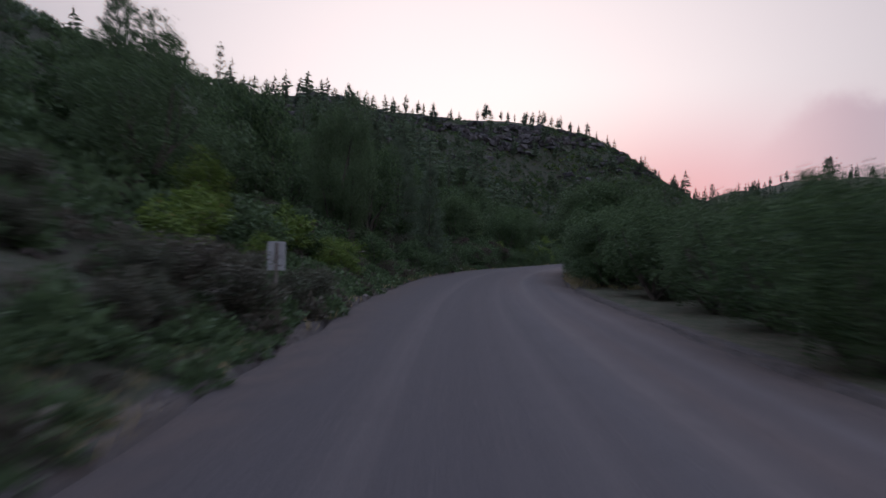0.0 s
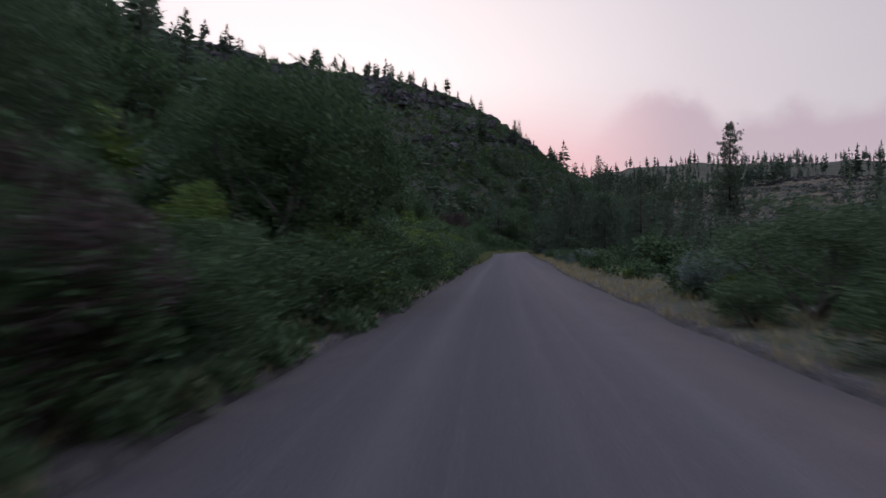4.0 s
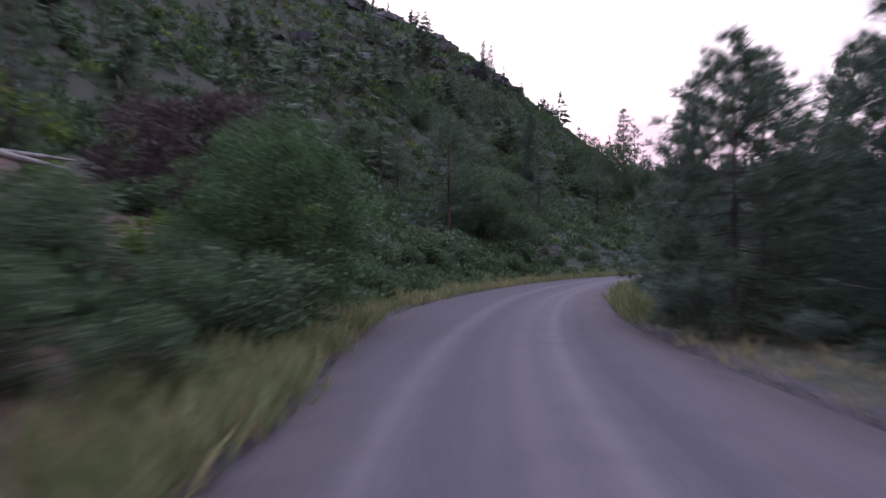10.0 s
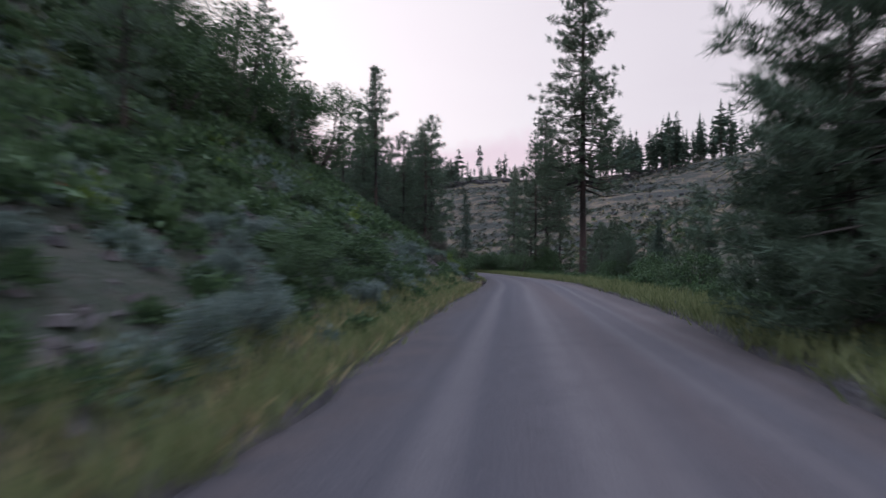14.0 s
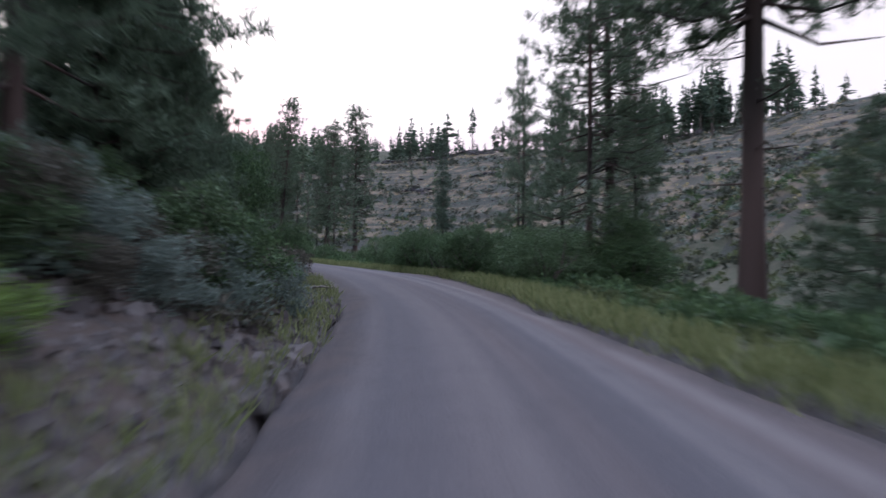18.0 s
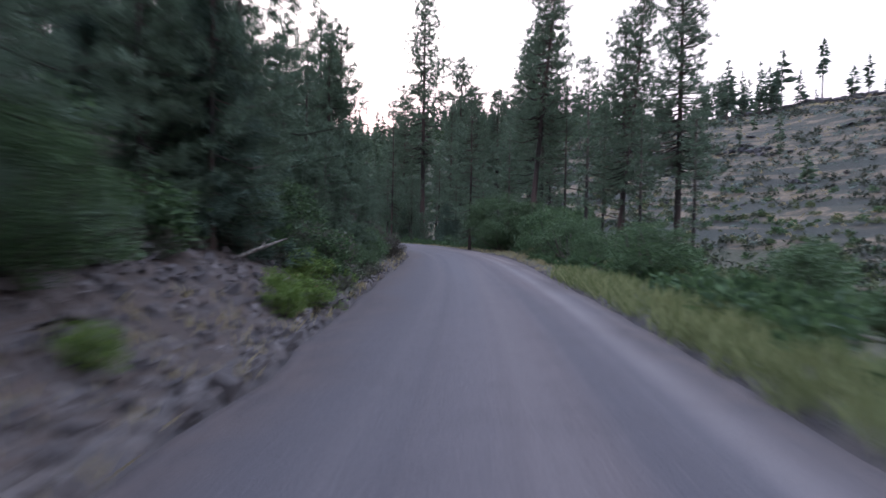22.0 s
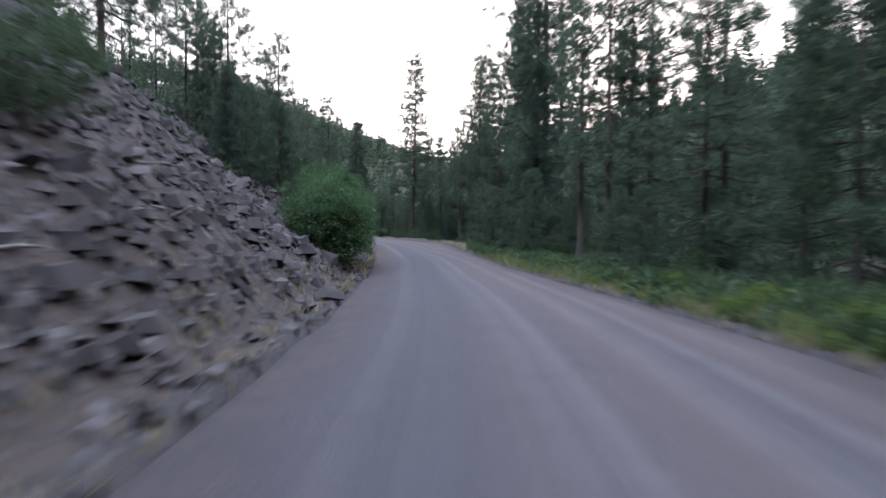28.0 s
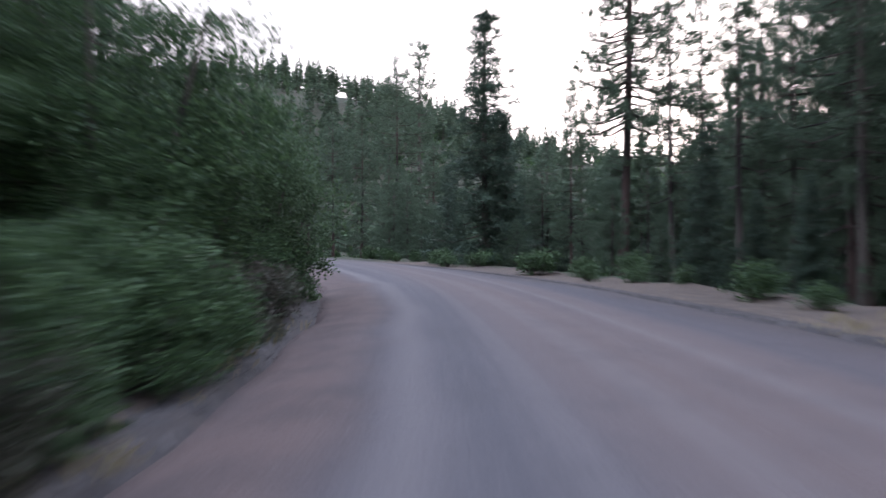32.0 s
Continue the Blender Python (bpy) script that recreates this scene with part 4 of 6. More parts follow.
tree("pine", 179.9, 354.3, 13.0, 7.8)
tree("pine", 181.5, 364.5, 15.4, 10.8)
tree("pine", 180.7, 350.5, 11.3, 7.3)
tree("pine", 183.9, 352.0, 11.4, 8.0)
tree("pine", 181.7, 346.1, 9.2, 6.4)
tree("young", 183.0, 357.2, 8.8, 7.9)
tree("young", 181.0, 369.0, 10.9, 9.8)
tree("young", 183.5, 349.8, 8.0, 7.2)
tree("young", 178.8, 378.0, 12.0, 10.8)
# slope and verge at the great pine
tree("young", 134.1, 228.0, 7.1, 6.7, which=0)
tree("young", 128.4, 222.9, 4.6, 4.6, which=2)
tree("young", 125.9, 220.7, 4.7, 4.7, which=0)
tree("young", 123.2, 219.1, 4.8, 4.8, which=2)
tree("young", 122.3, 218.2, 4.7, 4.7, which=0)
tree("oak", 129.1, 224.3, 2.4, 3.8)
tree("oak", 124.8, 221.1, 2.1, 3.2)
tree("oak", 122.1, 219.3, 2.0, 3.0)
tree("oak", 142.6, 258.4, 3.0, 3.6)
tree("oak", 140.0, 249.8, 2.8, 3.4)
tree("oak", 139.7, 245.5, 2.1, 2.5)
tree("oak", 141.2, 239.8, 2.8, 3.8)
tree("oak", 140.8, 242.5, 2.6, 3.1)
tree("pine", 151.1, 245.1, 18.8, 13.2)
tree("pine", 151.9, 254.3, 16.6, 10.0)
tree("oak", 91.8, 229.4, 7.7, 8.5)
tree("oak", 88.2, 226.7, 5.1, 5.1)
tree("oak", 102.1, 234.7, 7.1, 9.2)
tree("fir", 117.2, 245.9, 17.4, 9.6, which=0)
# scrub close to the road
tree("oak", 10.6, 44.6, 5.2, 6.4)
tree("oak", 13.4, 49.0, 5.6, 6.6)
tree("oak", 12.0, 46.5, 6.0, 7.6, label="large rounded dark green scrub oak at the bend")
tree("bush", 12.8, 53.5, 1.1, 1.5)
tree("bush", 7.9, 39.6, 2.0, 2.4)
tree("oak", 8.5, 32.9, 4.0, 4.4)
tree("oak", 8.4, 24.6, 3.7, 4.1)
tree("oak", 8.0, 18.3, 3.3, 3.6)
tree("oak", 7.5, 14.1, 3.0, 3.3)
tree("oak", 6.9, 11.0, 3.1, 3.4)
tree("oak", 6.2, 9.1, 2.8, 3.1)
tree("oak", 9.5, 77.1, 4.8, 4.8)
tree("oak", 8.3, 79.1, 3.9, 3.9)
tree("oak", 11.0, 81.0, 5.4, 4.9)
tree("red", 7.2, 68.3, 0.5, 0.5)
tree("bright", 8.0, 74.0, 1.6, 1.8)
tree("bright", 7.2, 72.9, 0.6, 0.6)
tree("bright", 10.2, 81.1, 0.4, 0.5)
tree("bright", 6.9, 69.8, 0.6, 0.6)
tree("bright", -6.9, 20.9, 2.4, 1.9)
tree("pine", -1.6, 59.5, 7.4, 5.2)
tree("pine", -4.4, 56.9, 5.5, 3.8)
tree("pine", -5.7, 52.3, 5.2, 3.6)
tree("oak", -2.1, 55.4, 2.9, 3.2)
tree("oak", 3.0, 65.8, 4.6, 5.0)
tree("oak", 9.9, 81.3, 5.2, 6.6)

# trees that close over the bank, and the wood at the end
tree("young", 138.9, 268.8, 3.7, 3.7, which=0)
tree("pine", 139.6, 270.8, 5.2, 4.7, which=2)
tree("young", 140.6, 272.3, 4.6, 4.6, which=2)
tree("pine", 141.6, 275.2, 7.1, 6.0, which=0)
tree("young", 142.9, 277.0, 5.3, 5.0, which=0)
tree("pine", 144.4, 280.8, 8.5, 6.8, which=2)
tree("pine", 147.4, 288.3, 9.6, 7.2, which=0)
tree("oak", 140.8, 271.3, 1.1, 1.2)
tree("oak", 142.4, 275.1, 1.4, 1.5)
tree("oak", 144.9, 280.7, 2.0, 2.2)
tree("pine", 163.4, 461.5, 16.6, 12.5, which=0)
tree("pine", 166.3, 467.2, 16.3, 13.0, which=2)
tree("pine", 168.8, 462.7, 17.3, 13.0, which=0)
tree("pine", 165.3, 451.2, 17.1, 12.0, which=2)
tree("pine", 167.1, 448.8, 17.0, 11.9, which=0)
tree("fir", 162.8, 473.6, 17.3, 10.4, which=0)
tree("pine", 153.9, 451.3, 10.2, 6.1, which=1)
tree("pine", 170.2, 411.5, 11.4, 6.8, which=2)
tree("pine", 171.0, 407.2, 10.0, 6.0, which=0)

tree("pine", 162.9, 449.9, 16.7, 11.7, which=0)
tree("pine", 164.3, 439.9, 16.5, 10.7, which=2)
tree("ponderosa", 166.4, 434.7, 21.5, 17.2, which=1)
tree("pine", 167.1, 431.6, 14.2, 9.2, which=0)
tree("pine", 166.5, 445.7, 17.4, 12.2, which=2)
tree("ponderosa", 167.8, 439.6, 22.2, 17.8, which=2)
tree("young", 168.2, 433.4, 6.3, 5.7, which=0)
tree("young", 165.4, 443.8, 7.0, 6.3, which=2)
tree("brush", 124.6, 241.8, 1.0, 1.3)
tree("brush", 125.8, 243.6, 0.9, 1.2)
tree("brush", 127.3, 245.7, 1.1, 1.4)
tree("brush", 129.3, 248.2, 1.3, 1.7)
tree("oak", 131.7, 252.6, 2.4, 2.4)
tree("pine", 66.5, 202.0, 7.8, 5.5, which=2)
tree("pine", 57.6, 194.9, 9.0, 7.2, which=0)
tree("pine", 49.8, 190.8, 5.8, 4.6, which=2)
tree("pine", 45.3, 189.4, 5.7, 4.6, which=0)
tree("pine", 78.3, 211.3, 8.8, 6.2, which=2)
tree("red", 7.5, 67.0, 1.9, 2.0)
tree("red", 7.5, 68.1, 1.8, 2.0)
tree("red", 7.6, 69.3, 1.6, 1.8)
tree("red", 7.0, 68.8, 2.0, 2.0)

# ---------------------------------------------------------------- what grows where: drift along both sides
OPEN = ((149, 157, 2.6), (262, 272, 2.4), (322, 336, 3.0), (288, 304, 6.5), (368, 385, 3.4), (415, 434, 8.0))     # bare stretches of the left bank: stations, depth


def drift(kind, s0, s1, d0, d1, count, tall, wide=None, sink=0.05):
    """Scatters plants of a kind between two stations, d metres out from the edge of the road (negative: to the left)."""
    global rng
    rng = np.random.default_rng([int(s0), int(s1 * 10), int(abs(d0) * 10), count, len(kind)])
    for _ in range(count):
        s = rng.uniform(s0, s1)
        d = rng.uniform(d0, d1)
        if kind != "bright" and any(a < s < b and -depth < d < 0 for a, b, depth in OPEN):
            continue
        h = rng.uniform(*tall)
        w = h if wide is None else h * rng.uniform(*wide)
        if kind in SHRUBS and abs(d) < 0.45 * w + 0.15:
            d = math.copysign(0.45 * w + 0.15, d)
        d = left_edge(s) + d if d < 0 else right_edge(s) + d
        x, y = spot(s, float(d))
        stand(kind, float(x), float(y), h, w, sink=sink * h)


# left bank
drift("bush", 18, 62, -7, -0.8, 22, (0.9, 1.9), (1.1, 1.7))
drift("bright", 14, 36, -5, -1.2, 12, (0.9, 1.5), (1.1, 1.6))
drift("brush", 2, 62, -6, -0.8, 34, (0.6, 1.3), (1.1, 1.7))
drift("bush", 62, 130, -5, -0.3, 30, (0.9, 2.0), (1.1, 1.6))
drift("bright", 72, 128, -7, -1.0, 31, (0.9, 1.9), (1.1, 1.6))
drift("oak", 10, 150, -26, -6, 60, (2.2, 4.2), (0.9, 1.3))
drift("pine", 20, 190, -46, -14, 22, (4, 7), (0.9, 1.1))
drift("bush", 128, 165, -10, -2.2, 15, (0.9, 1.8), (1.1, 1.6))
drift("bright", 132, 180, -14, -3, 20, (0.9, 1.8), (1.1, 1.7))
drift("bush", 165, 250, -8, -2.4, 22, (0.8, 1.8), (1.2, 1.9))
drift("sage", 205, 268, -5, -1.2, 36, (0.5, 1.0), (1.2, 1.7))
drift("oak", 190, 262, -26, -12, 18, (2.5, 4.5), (1.0, 1.3))
drift("pine", 262, 420, -22, -3.4, 43, (7, 14), (0.85, 1.05))
drift("young", 272, 372, -7, -3.6, 24, (3.5, 7), (0.9, 1.1))
drift("bush", 262, 300, -6, -1.4, 7, (0.8, 2.0), (1.0, 1.5))
drift("bush", 296, 372, -7, -0.9, 14, (0.7, 1.8), (1.0, 1.5))
drift("brush", 262, 372, -7, -1.2, 36, (0.8, 2.0), (1.0, 1.5))
tree("bright", 161.1, 328.5, 2.2, 2.7)
drift("sage", 366, 384, -3.4, -1.0, 9, (0.5, 1.0), (1.1, 1.5))
drift("bright", 368, 384, -2.4, -0.6, 6, (0.3, 0.5), (1.3, 1.7))
drift("sage", 266, 278, -4.4, -1.0, 10, (0.8, 1.6), (1.1, 1.4))
drift("bright", 384, 400, -10, -3, 5, (0.8, 1.6), (1.0, 1.5))
drift("pine", 420, 560, -34, -6, 31, (8, 15), (0.85, 1.05))
drift("bush", 436, 458, -5, -1.2, 8, (0.4, 0.9), (1.0, 1.5))
drift("oak", 462, 492, -5, -2.0, 6, (2.0, 3.4), (1.0, 1.3))
drift("young", 460, 490, -6.5, -3.2, 12, (3.0, 5.5), (0.8, 1.0))
drift("snag", 457, 484, -6, -3.0, 6, (5, 8), (1.0, 1.2))
drift("brush", 458, 488, -5.0, -1.6, 12, (0.8, 1.7), (1.1, 1.4))
drift("bush", 128, 164, -4.5, -1.2, 22, (0.9, 1.8), (1.1, 1.5))
drift("bush", 168, 240, -4.5, -1.6, 16, (0.6, 1.3), (1.2, 1.7))
drift("young", 305, 346, -6.5, -3.4, 16, (4, 8), (0.9, 1.1))
drift("brush", 262, 372, -5.0, -2.2, 34, (0.6, 1.4), (1.1, 1.6))
drift("pine", 470, 492, -9, -4.5, 9, (8, 11), (0.9, 1.1))
drift("pine", 338, 366, -8, -3.2, 14, (8, 13), (0.9, 1.1))
drift("young", 336, 366, -4.5, -2.0, 10, (3, 6), (0.9, 1.1))
drift("pine", 384, 412, -14, -6, 9, (9, 14), (0.85, 1.0))
drift("oak", 397, 412, -6, -2.4, 5, (2.2, 3.8), (1.1, 1.3))
drift("bush", 457, 464, -1.6, -0.6, 6, (0.5, 0.9), (1.0, 1.5))
drift("bush", 57, 96, -2.4, -0.5, 30, (1.3, 2.0), (1.2, 1.6))
drift("bush", 40, 62, -2.2, -0.6, 14, (1.1, 1.8), (1.2, 1.6))
drift("red", 59, 66, -3.6, -1.4, 4, (1.3, 2.0), (1.0, 1.3))
drift("bush", 254, 286, -4.2, -1.4, 14, (0.8, 1.5), (1.3, 1.8))
drift("bright", 250, 276, -4.2, -0.8, 8, (0.5, 1.0), (1.3, 1.8))
drift("bush", 397, 413, -4.5, -0.4, 24, (1.1, 1.9), (1.4, 1.9))
drift("oak", 401, 412, -5.5, -2.5, 6, (2.6, 4.2), (1.1, 1.3))
drift("pine", 388, 408, -11, -6.5, 7, (9, 14), (0.8, 1.0))
drift("bush", 288, 340, -5.4, -2.8, 20, (1.3, 2.4), (1.1, 1.4))
drift("bright", 296, 340, -1.6, -0.5, 7, (0.5, 0.9), (1.2, 1.8))
drift("pine", 290, 332, -10, -5, 7, (9, 14), (0.8, 1.0))
drift("bush", 434, 441, -1.6, -1.2, 5, (2.0, 2.7), (1.1, 1.3))
drift("bush", 452, 476, -2.4, -0.6, 12, (0.8, 1.8), (1.2, 1.6))
drift("bush", 460, 468, -1.2, -0.6, 5, (0.4, 0.7), (1.3, 1.7))
drift("bush", 368, 402, -8, -2.2, 26, (0.9, 1.9), (1.2, 1.6))
drift("brush", 366, 400, -6, -1.0, 14, (0.7, 1.4), (1.2, 1.7))
drift("young", 374, 402, -10, -4.5, 9, (3, 7), (0.9, 1.1))
drift("bush", 472, 488, -1.4, -0.6, 10, (0.9, 1.6), (1.2, 1.6))
drift("brush", 470, 486, -1.6, -0.6, 10, (0.7, 1.2), (1.2, 1.6))
drift("brush", 263, 276, -4.0, -1.8, 12, (0.7, 1.4), (1.2, 1.6))
drift("bush", 265, 277, -4.6, -2.4, 7, (0.8, 1.5), (1.2, 1.6))
drift("bush", 393, 402, -1.4, -0.9, 9, (1.2, 1.8), (1.5, 1.9))
drift("bush", 424, 430, -1.0, -0.5, 3, (0.4, 0.6), (1.0, 1.3))
drift("brush", 320, 345, -3.2, -0.7, 16, (0.7, 1.5), (1.2, 1.6))
drift("bush", 322, 345, -3.4, -0.8, 9, (0.8, 1.6), (1.2, 1.6))
drift("pine", 160, 258, -40, -9, 26, (3.5, 6.5), (0.85, 1.05))
drift("bush", 95, 116, -2.4, -0.4, 18, (1.0, 1.8), (1.2, 1.6))
drift("young", 349, 354, -4.2, -2.6, 2, (2.6, 4.5), (0.9, 1.1))
drift("bush", 350, 355, -2.6, -1.0, 5, (0.8, 1.5), (1.1, 1.4))
drift("pine", 286, 306, -11.5, -6.8, 10, (10, 14), (0.8, 1.0))
drift("young", 278, 287, -6.0, -3.4, 7, (5, 8.5), (0.85, 1.0))
drift("brush", 352, 364, -5.5, -1.0, 18, (0.6, 1.4), (1.1, 1.5))
drift("bush", 349, 359, -3.4, -0.9, 9, (0.7, 1.5), (1.1, 1.5))
drift("oak", 121, 135, -4.2, -1.8, 7, (1.6, 2.6), (1.1, 1.3))
drift("bush", 120, 136, -3.0, -1.0, 9, (0.8, 1.5), (1.2, 1.5))
drift("young", 438, 450, -8.5, -4.6, 7, (4, 7), (0.9, 1.0))
# right side
drift("sage", 132, 150, 1.2, 4.6, 10, (0.6, 1.1), (1.2, 1.5))
drift("sage", 150, 176, 1.2, 4.2, 12, (0.6, 1.2), (1.2, 1.5))
drift("young", 430, 464, 2.4, 7, 13, (2.5, 5.5), (0.9, 1.1))
drift("young", 384, 418, 2.6, 7, 14, (2.5, 5.5), (0.9, 1.1))
drift("bush", 384, 418, 1.0, 4, 16, (0.5, 1.2), (1.2, 1.6))
drift("pine", 90, 170, 9, 34, 20, (6, 10), (0.95, 1.15))
drift("oak", 212, 266, 4.5, 16, 16, (1.6, 3.0), (1.1, 1.4))
drift("young", 216, 262, 5, 18, 10, (3, 6.5), (0.95, 1.1))
drift("bush", 36, 110, 1.2, 7, 16, (0.6, 1.5), (1.2, 1.8))
drift("bush", 60, 165, 5, 14, 14, (1.0, 2.6), (1.1, 1.5))
drift("bright", 44, 100, 1.0, 6, 10, (0.5, 1.0), (1.2, 1.8))
drift("oak", 70, 120, 9, 26, 20, (1.8, 3.4), (1.0, 1.4))
drift("pine", 70, 160, 12, 50, 24, (6, 11), (0.9, 1.1))
drift("sage", 108, 165, 1.4, 4.5, 12, (0.6, 1.2), (1.1, 1.6))
drift("bush", 108, 165, 1.6, 5.5, 22, (0.7, 1.3), (1.2, 1.7))
drift("bush", 165, 265, 2.5, 10, 20, (0.8, 2.0), (1.1, 1.5))
drift("young", 200, 262, 7, 20, 14, (3, 7), (0.9, 1.1))
drift("bush", 310, 372, 1.6, 8, 20, (0.7, 2.0), (1.0, 1.5))
drift("oak", 338, 366, 2.6, 9, 9, (1.6, 2.6), (1.0, 1.4))
drift("pine", 400, 470, 4.5, 30, 30, (9, 17), (0.75, 0.95))
drift("snag", 360, 470, 3.0, 14, 22, (9, 18), (0.9, 1.2))
drift("ponderosa", 372, 490, 17, 40, 11, (22, 32), (0.9, 1.1))
drift("bush", 380, 450, 1.4, 7, 14, (0.5, 1.3), (1.1, 1.6))
drift("bright", 418, 448, 0.8, 4, 12, (0.35, 0.7), (1.2, 1.8))
drift("bush", 480, 530, 1.2, 4.5, 26, (0.6, 1.2), (1.2, 1.8))
drift("young", 474, 540, 3, 12, 18, (3, 8), (0.8, 1.0))
drift("pine", 470, 560, 6, 34, 12, (8, 14), (0.75, 0.95))
drift("fir", 470, 560, 6, 34, 5, (8, 14), (0.8, 0.95))


# ---------------------------------------------------------------- grass, far woods and brush, joined
def verge(name, s0, s1, d0, d1, per_metre, tall, mat, label):
    """Grass along the edge: blades in tufts."""
    k = int((s1 - s0) * per_metre)
    tuft = rng.uniform(size=(k // 9 + 1, 2))
    pick = rng.integers(len(tuft), size=k)
    S = s0 + (s1 - s0) * tuft[pick, 0] + rng.normal(size=k) * 0.12
    D = d0 + (d1 - d0) * np.abs(tuft[pick, 1]) ** 1.2 + rng.normal(size=k) * 0.12
    D = np.where(d1 < 0, left_edge(S) + D, right_edge(S) + D)
    X, Y = spot(S, D)
    Z = height(X, Y, S, D) - 0.03
    way = rng.normal(size=(k, 3)) * [0.35, 0.35, 0.0] + [0, 0, 1]
    ln = rng.uniform(*tall, k)
    v, f = blades(np.c_[X, Y, Z], way, ln, ln * 0.055 + 0.006, 0.12)
    tagged(part(name, mesh_of(name, v, f, mat)), label, "grass", kind="stuff")


verge("verge_grass", 114, 160, -0.1, -1.4, 220, (0.3, 0.75), M_GRASS, "tall yellow-green grass along the road edge")
verge("verge_grass", 160, 246, -0.1, -1.9, 190, (0.2, 0.65), M_GRASS, "tall yellow-green grass along the road edge")
verge("verge_grass", 164, 268, 0.1, 2.6, 150, (0.25, 0.8), M_GRASS, "tall seeding grass along the road edge")
verge("verge_grass", 268, 345, 0.1, 1.6, 180, (0.25, 0.7), M_GRASS, "yellow-green grass along the road edge")
verge("verge_grass", 418, 450, 0.3, 3.5, 160, (0.2, 0.6), M_GRASS, "green grass and weeds along the road edge")
verge("verge_grass", 256, 300, -0.1, -1.6, 70, (0.2, 0.5), M_GRASS, "thin grass along the stony road edge")
verge("dry_grass", 0, 96, -0.1, -1.8, 26, (0.12, 0.35), M_STRAW, "thin dry grass along the road edge")
verge("dry_grass", 112, 250, -0.1, -1.5, 60, (0.2, 0.6), M_STRAW, "straw-coloured seed stalks among the verge grass")
verge("dry_grass", 30, 164, 0.1, 3.5, 80, (0.12, 0.4), M_STRAW, "straw-coloured dry grass on the verge")
verge("dry_grass", 300, 480, -0.1, -2.0, 36, (0.12, 0.35), M_STRAW, "thin dry grass along the stony road edge")
verge("dry_grass", 345, 480, 0.1, 2.6, 60, (0.12, 0.35), M_STRAW, "straw and pine litter on the verge")


SCAR = (35.2, 158.4, 5.4)      # a washed-out patch of red soil on the left bank


def clumps(name, X, Y, size, blades_each, mat, label, category, leaf=0.5):
    """Low brush seen from afar, each clump a loose handful of leaves."""
    bare = np.hypot(X - SCAR[0], Y - SCAR[1]) < SCAR[2]
    X, Y, size = X[~bare], Y[~bare], size[~bare]
    k = len(X)
    Z = height(X, Y)
    each = np.repeat(np.arange(k), blades_each)
    d = rng.normal(size=(len(each), 3))
    d /= np.linalg.norm(d, axis=1, keepdims=True)
    d[:, 2] = np.abs(d[:, 2])
    r = size[each][:, None]
    base = np.c_[X, Y, Z][each] + d * r * np.array([0.5, 0.5, 0.55]) * rng.uniform(0.4, 1.0, (len(each), 1))
    ways, long = d + rng.normal(size=d.shape) * 0.6, r[:, 0] * leaf * rng.uniform(0.7, 1.3, len(each))
    v, f = needle_tufts(base, ways, long * 1.15, long * 0.72) if leaf < 0.4 else blades(base, ways, long, long * 0.6)
    tagged(part(name, mesh_of(name, v, f, mat)), label, category, kind="stuff")


def field(s0, s1, d0, d1, k):
    global rng
    rng = np.random.default_rng([int(s0), int(s1), int(abs(d0) * 10), k])
    S, D = rng.uniform(s0, s1, k), rng.uniform(d0, d1, k)
    D = np.where(D < 0, left_edge(S) + D, right_edge(S) + D)
    return spot(S, D)


def grove(s0, s1, d0, d1, count, each=5, wide=7.0):
    """Places for trees that stand in loose groups."""
    X, Y = field(s0, s1, d0, d1, count // each + 1)
    pick = rng.integers(len(X), size=count)
    return X[pick] + rng.normal(size=count) * wide, Y[pick] + rng.normal(size=count) * wide


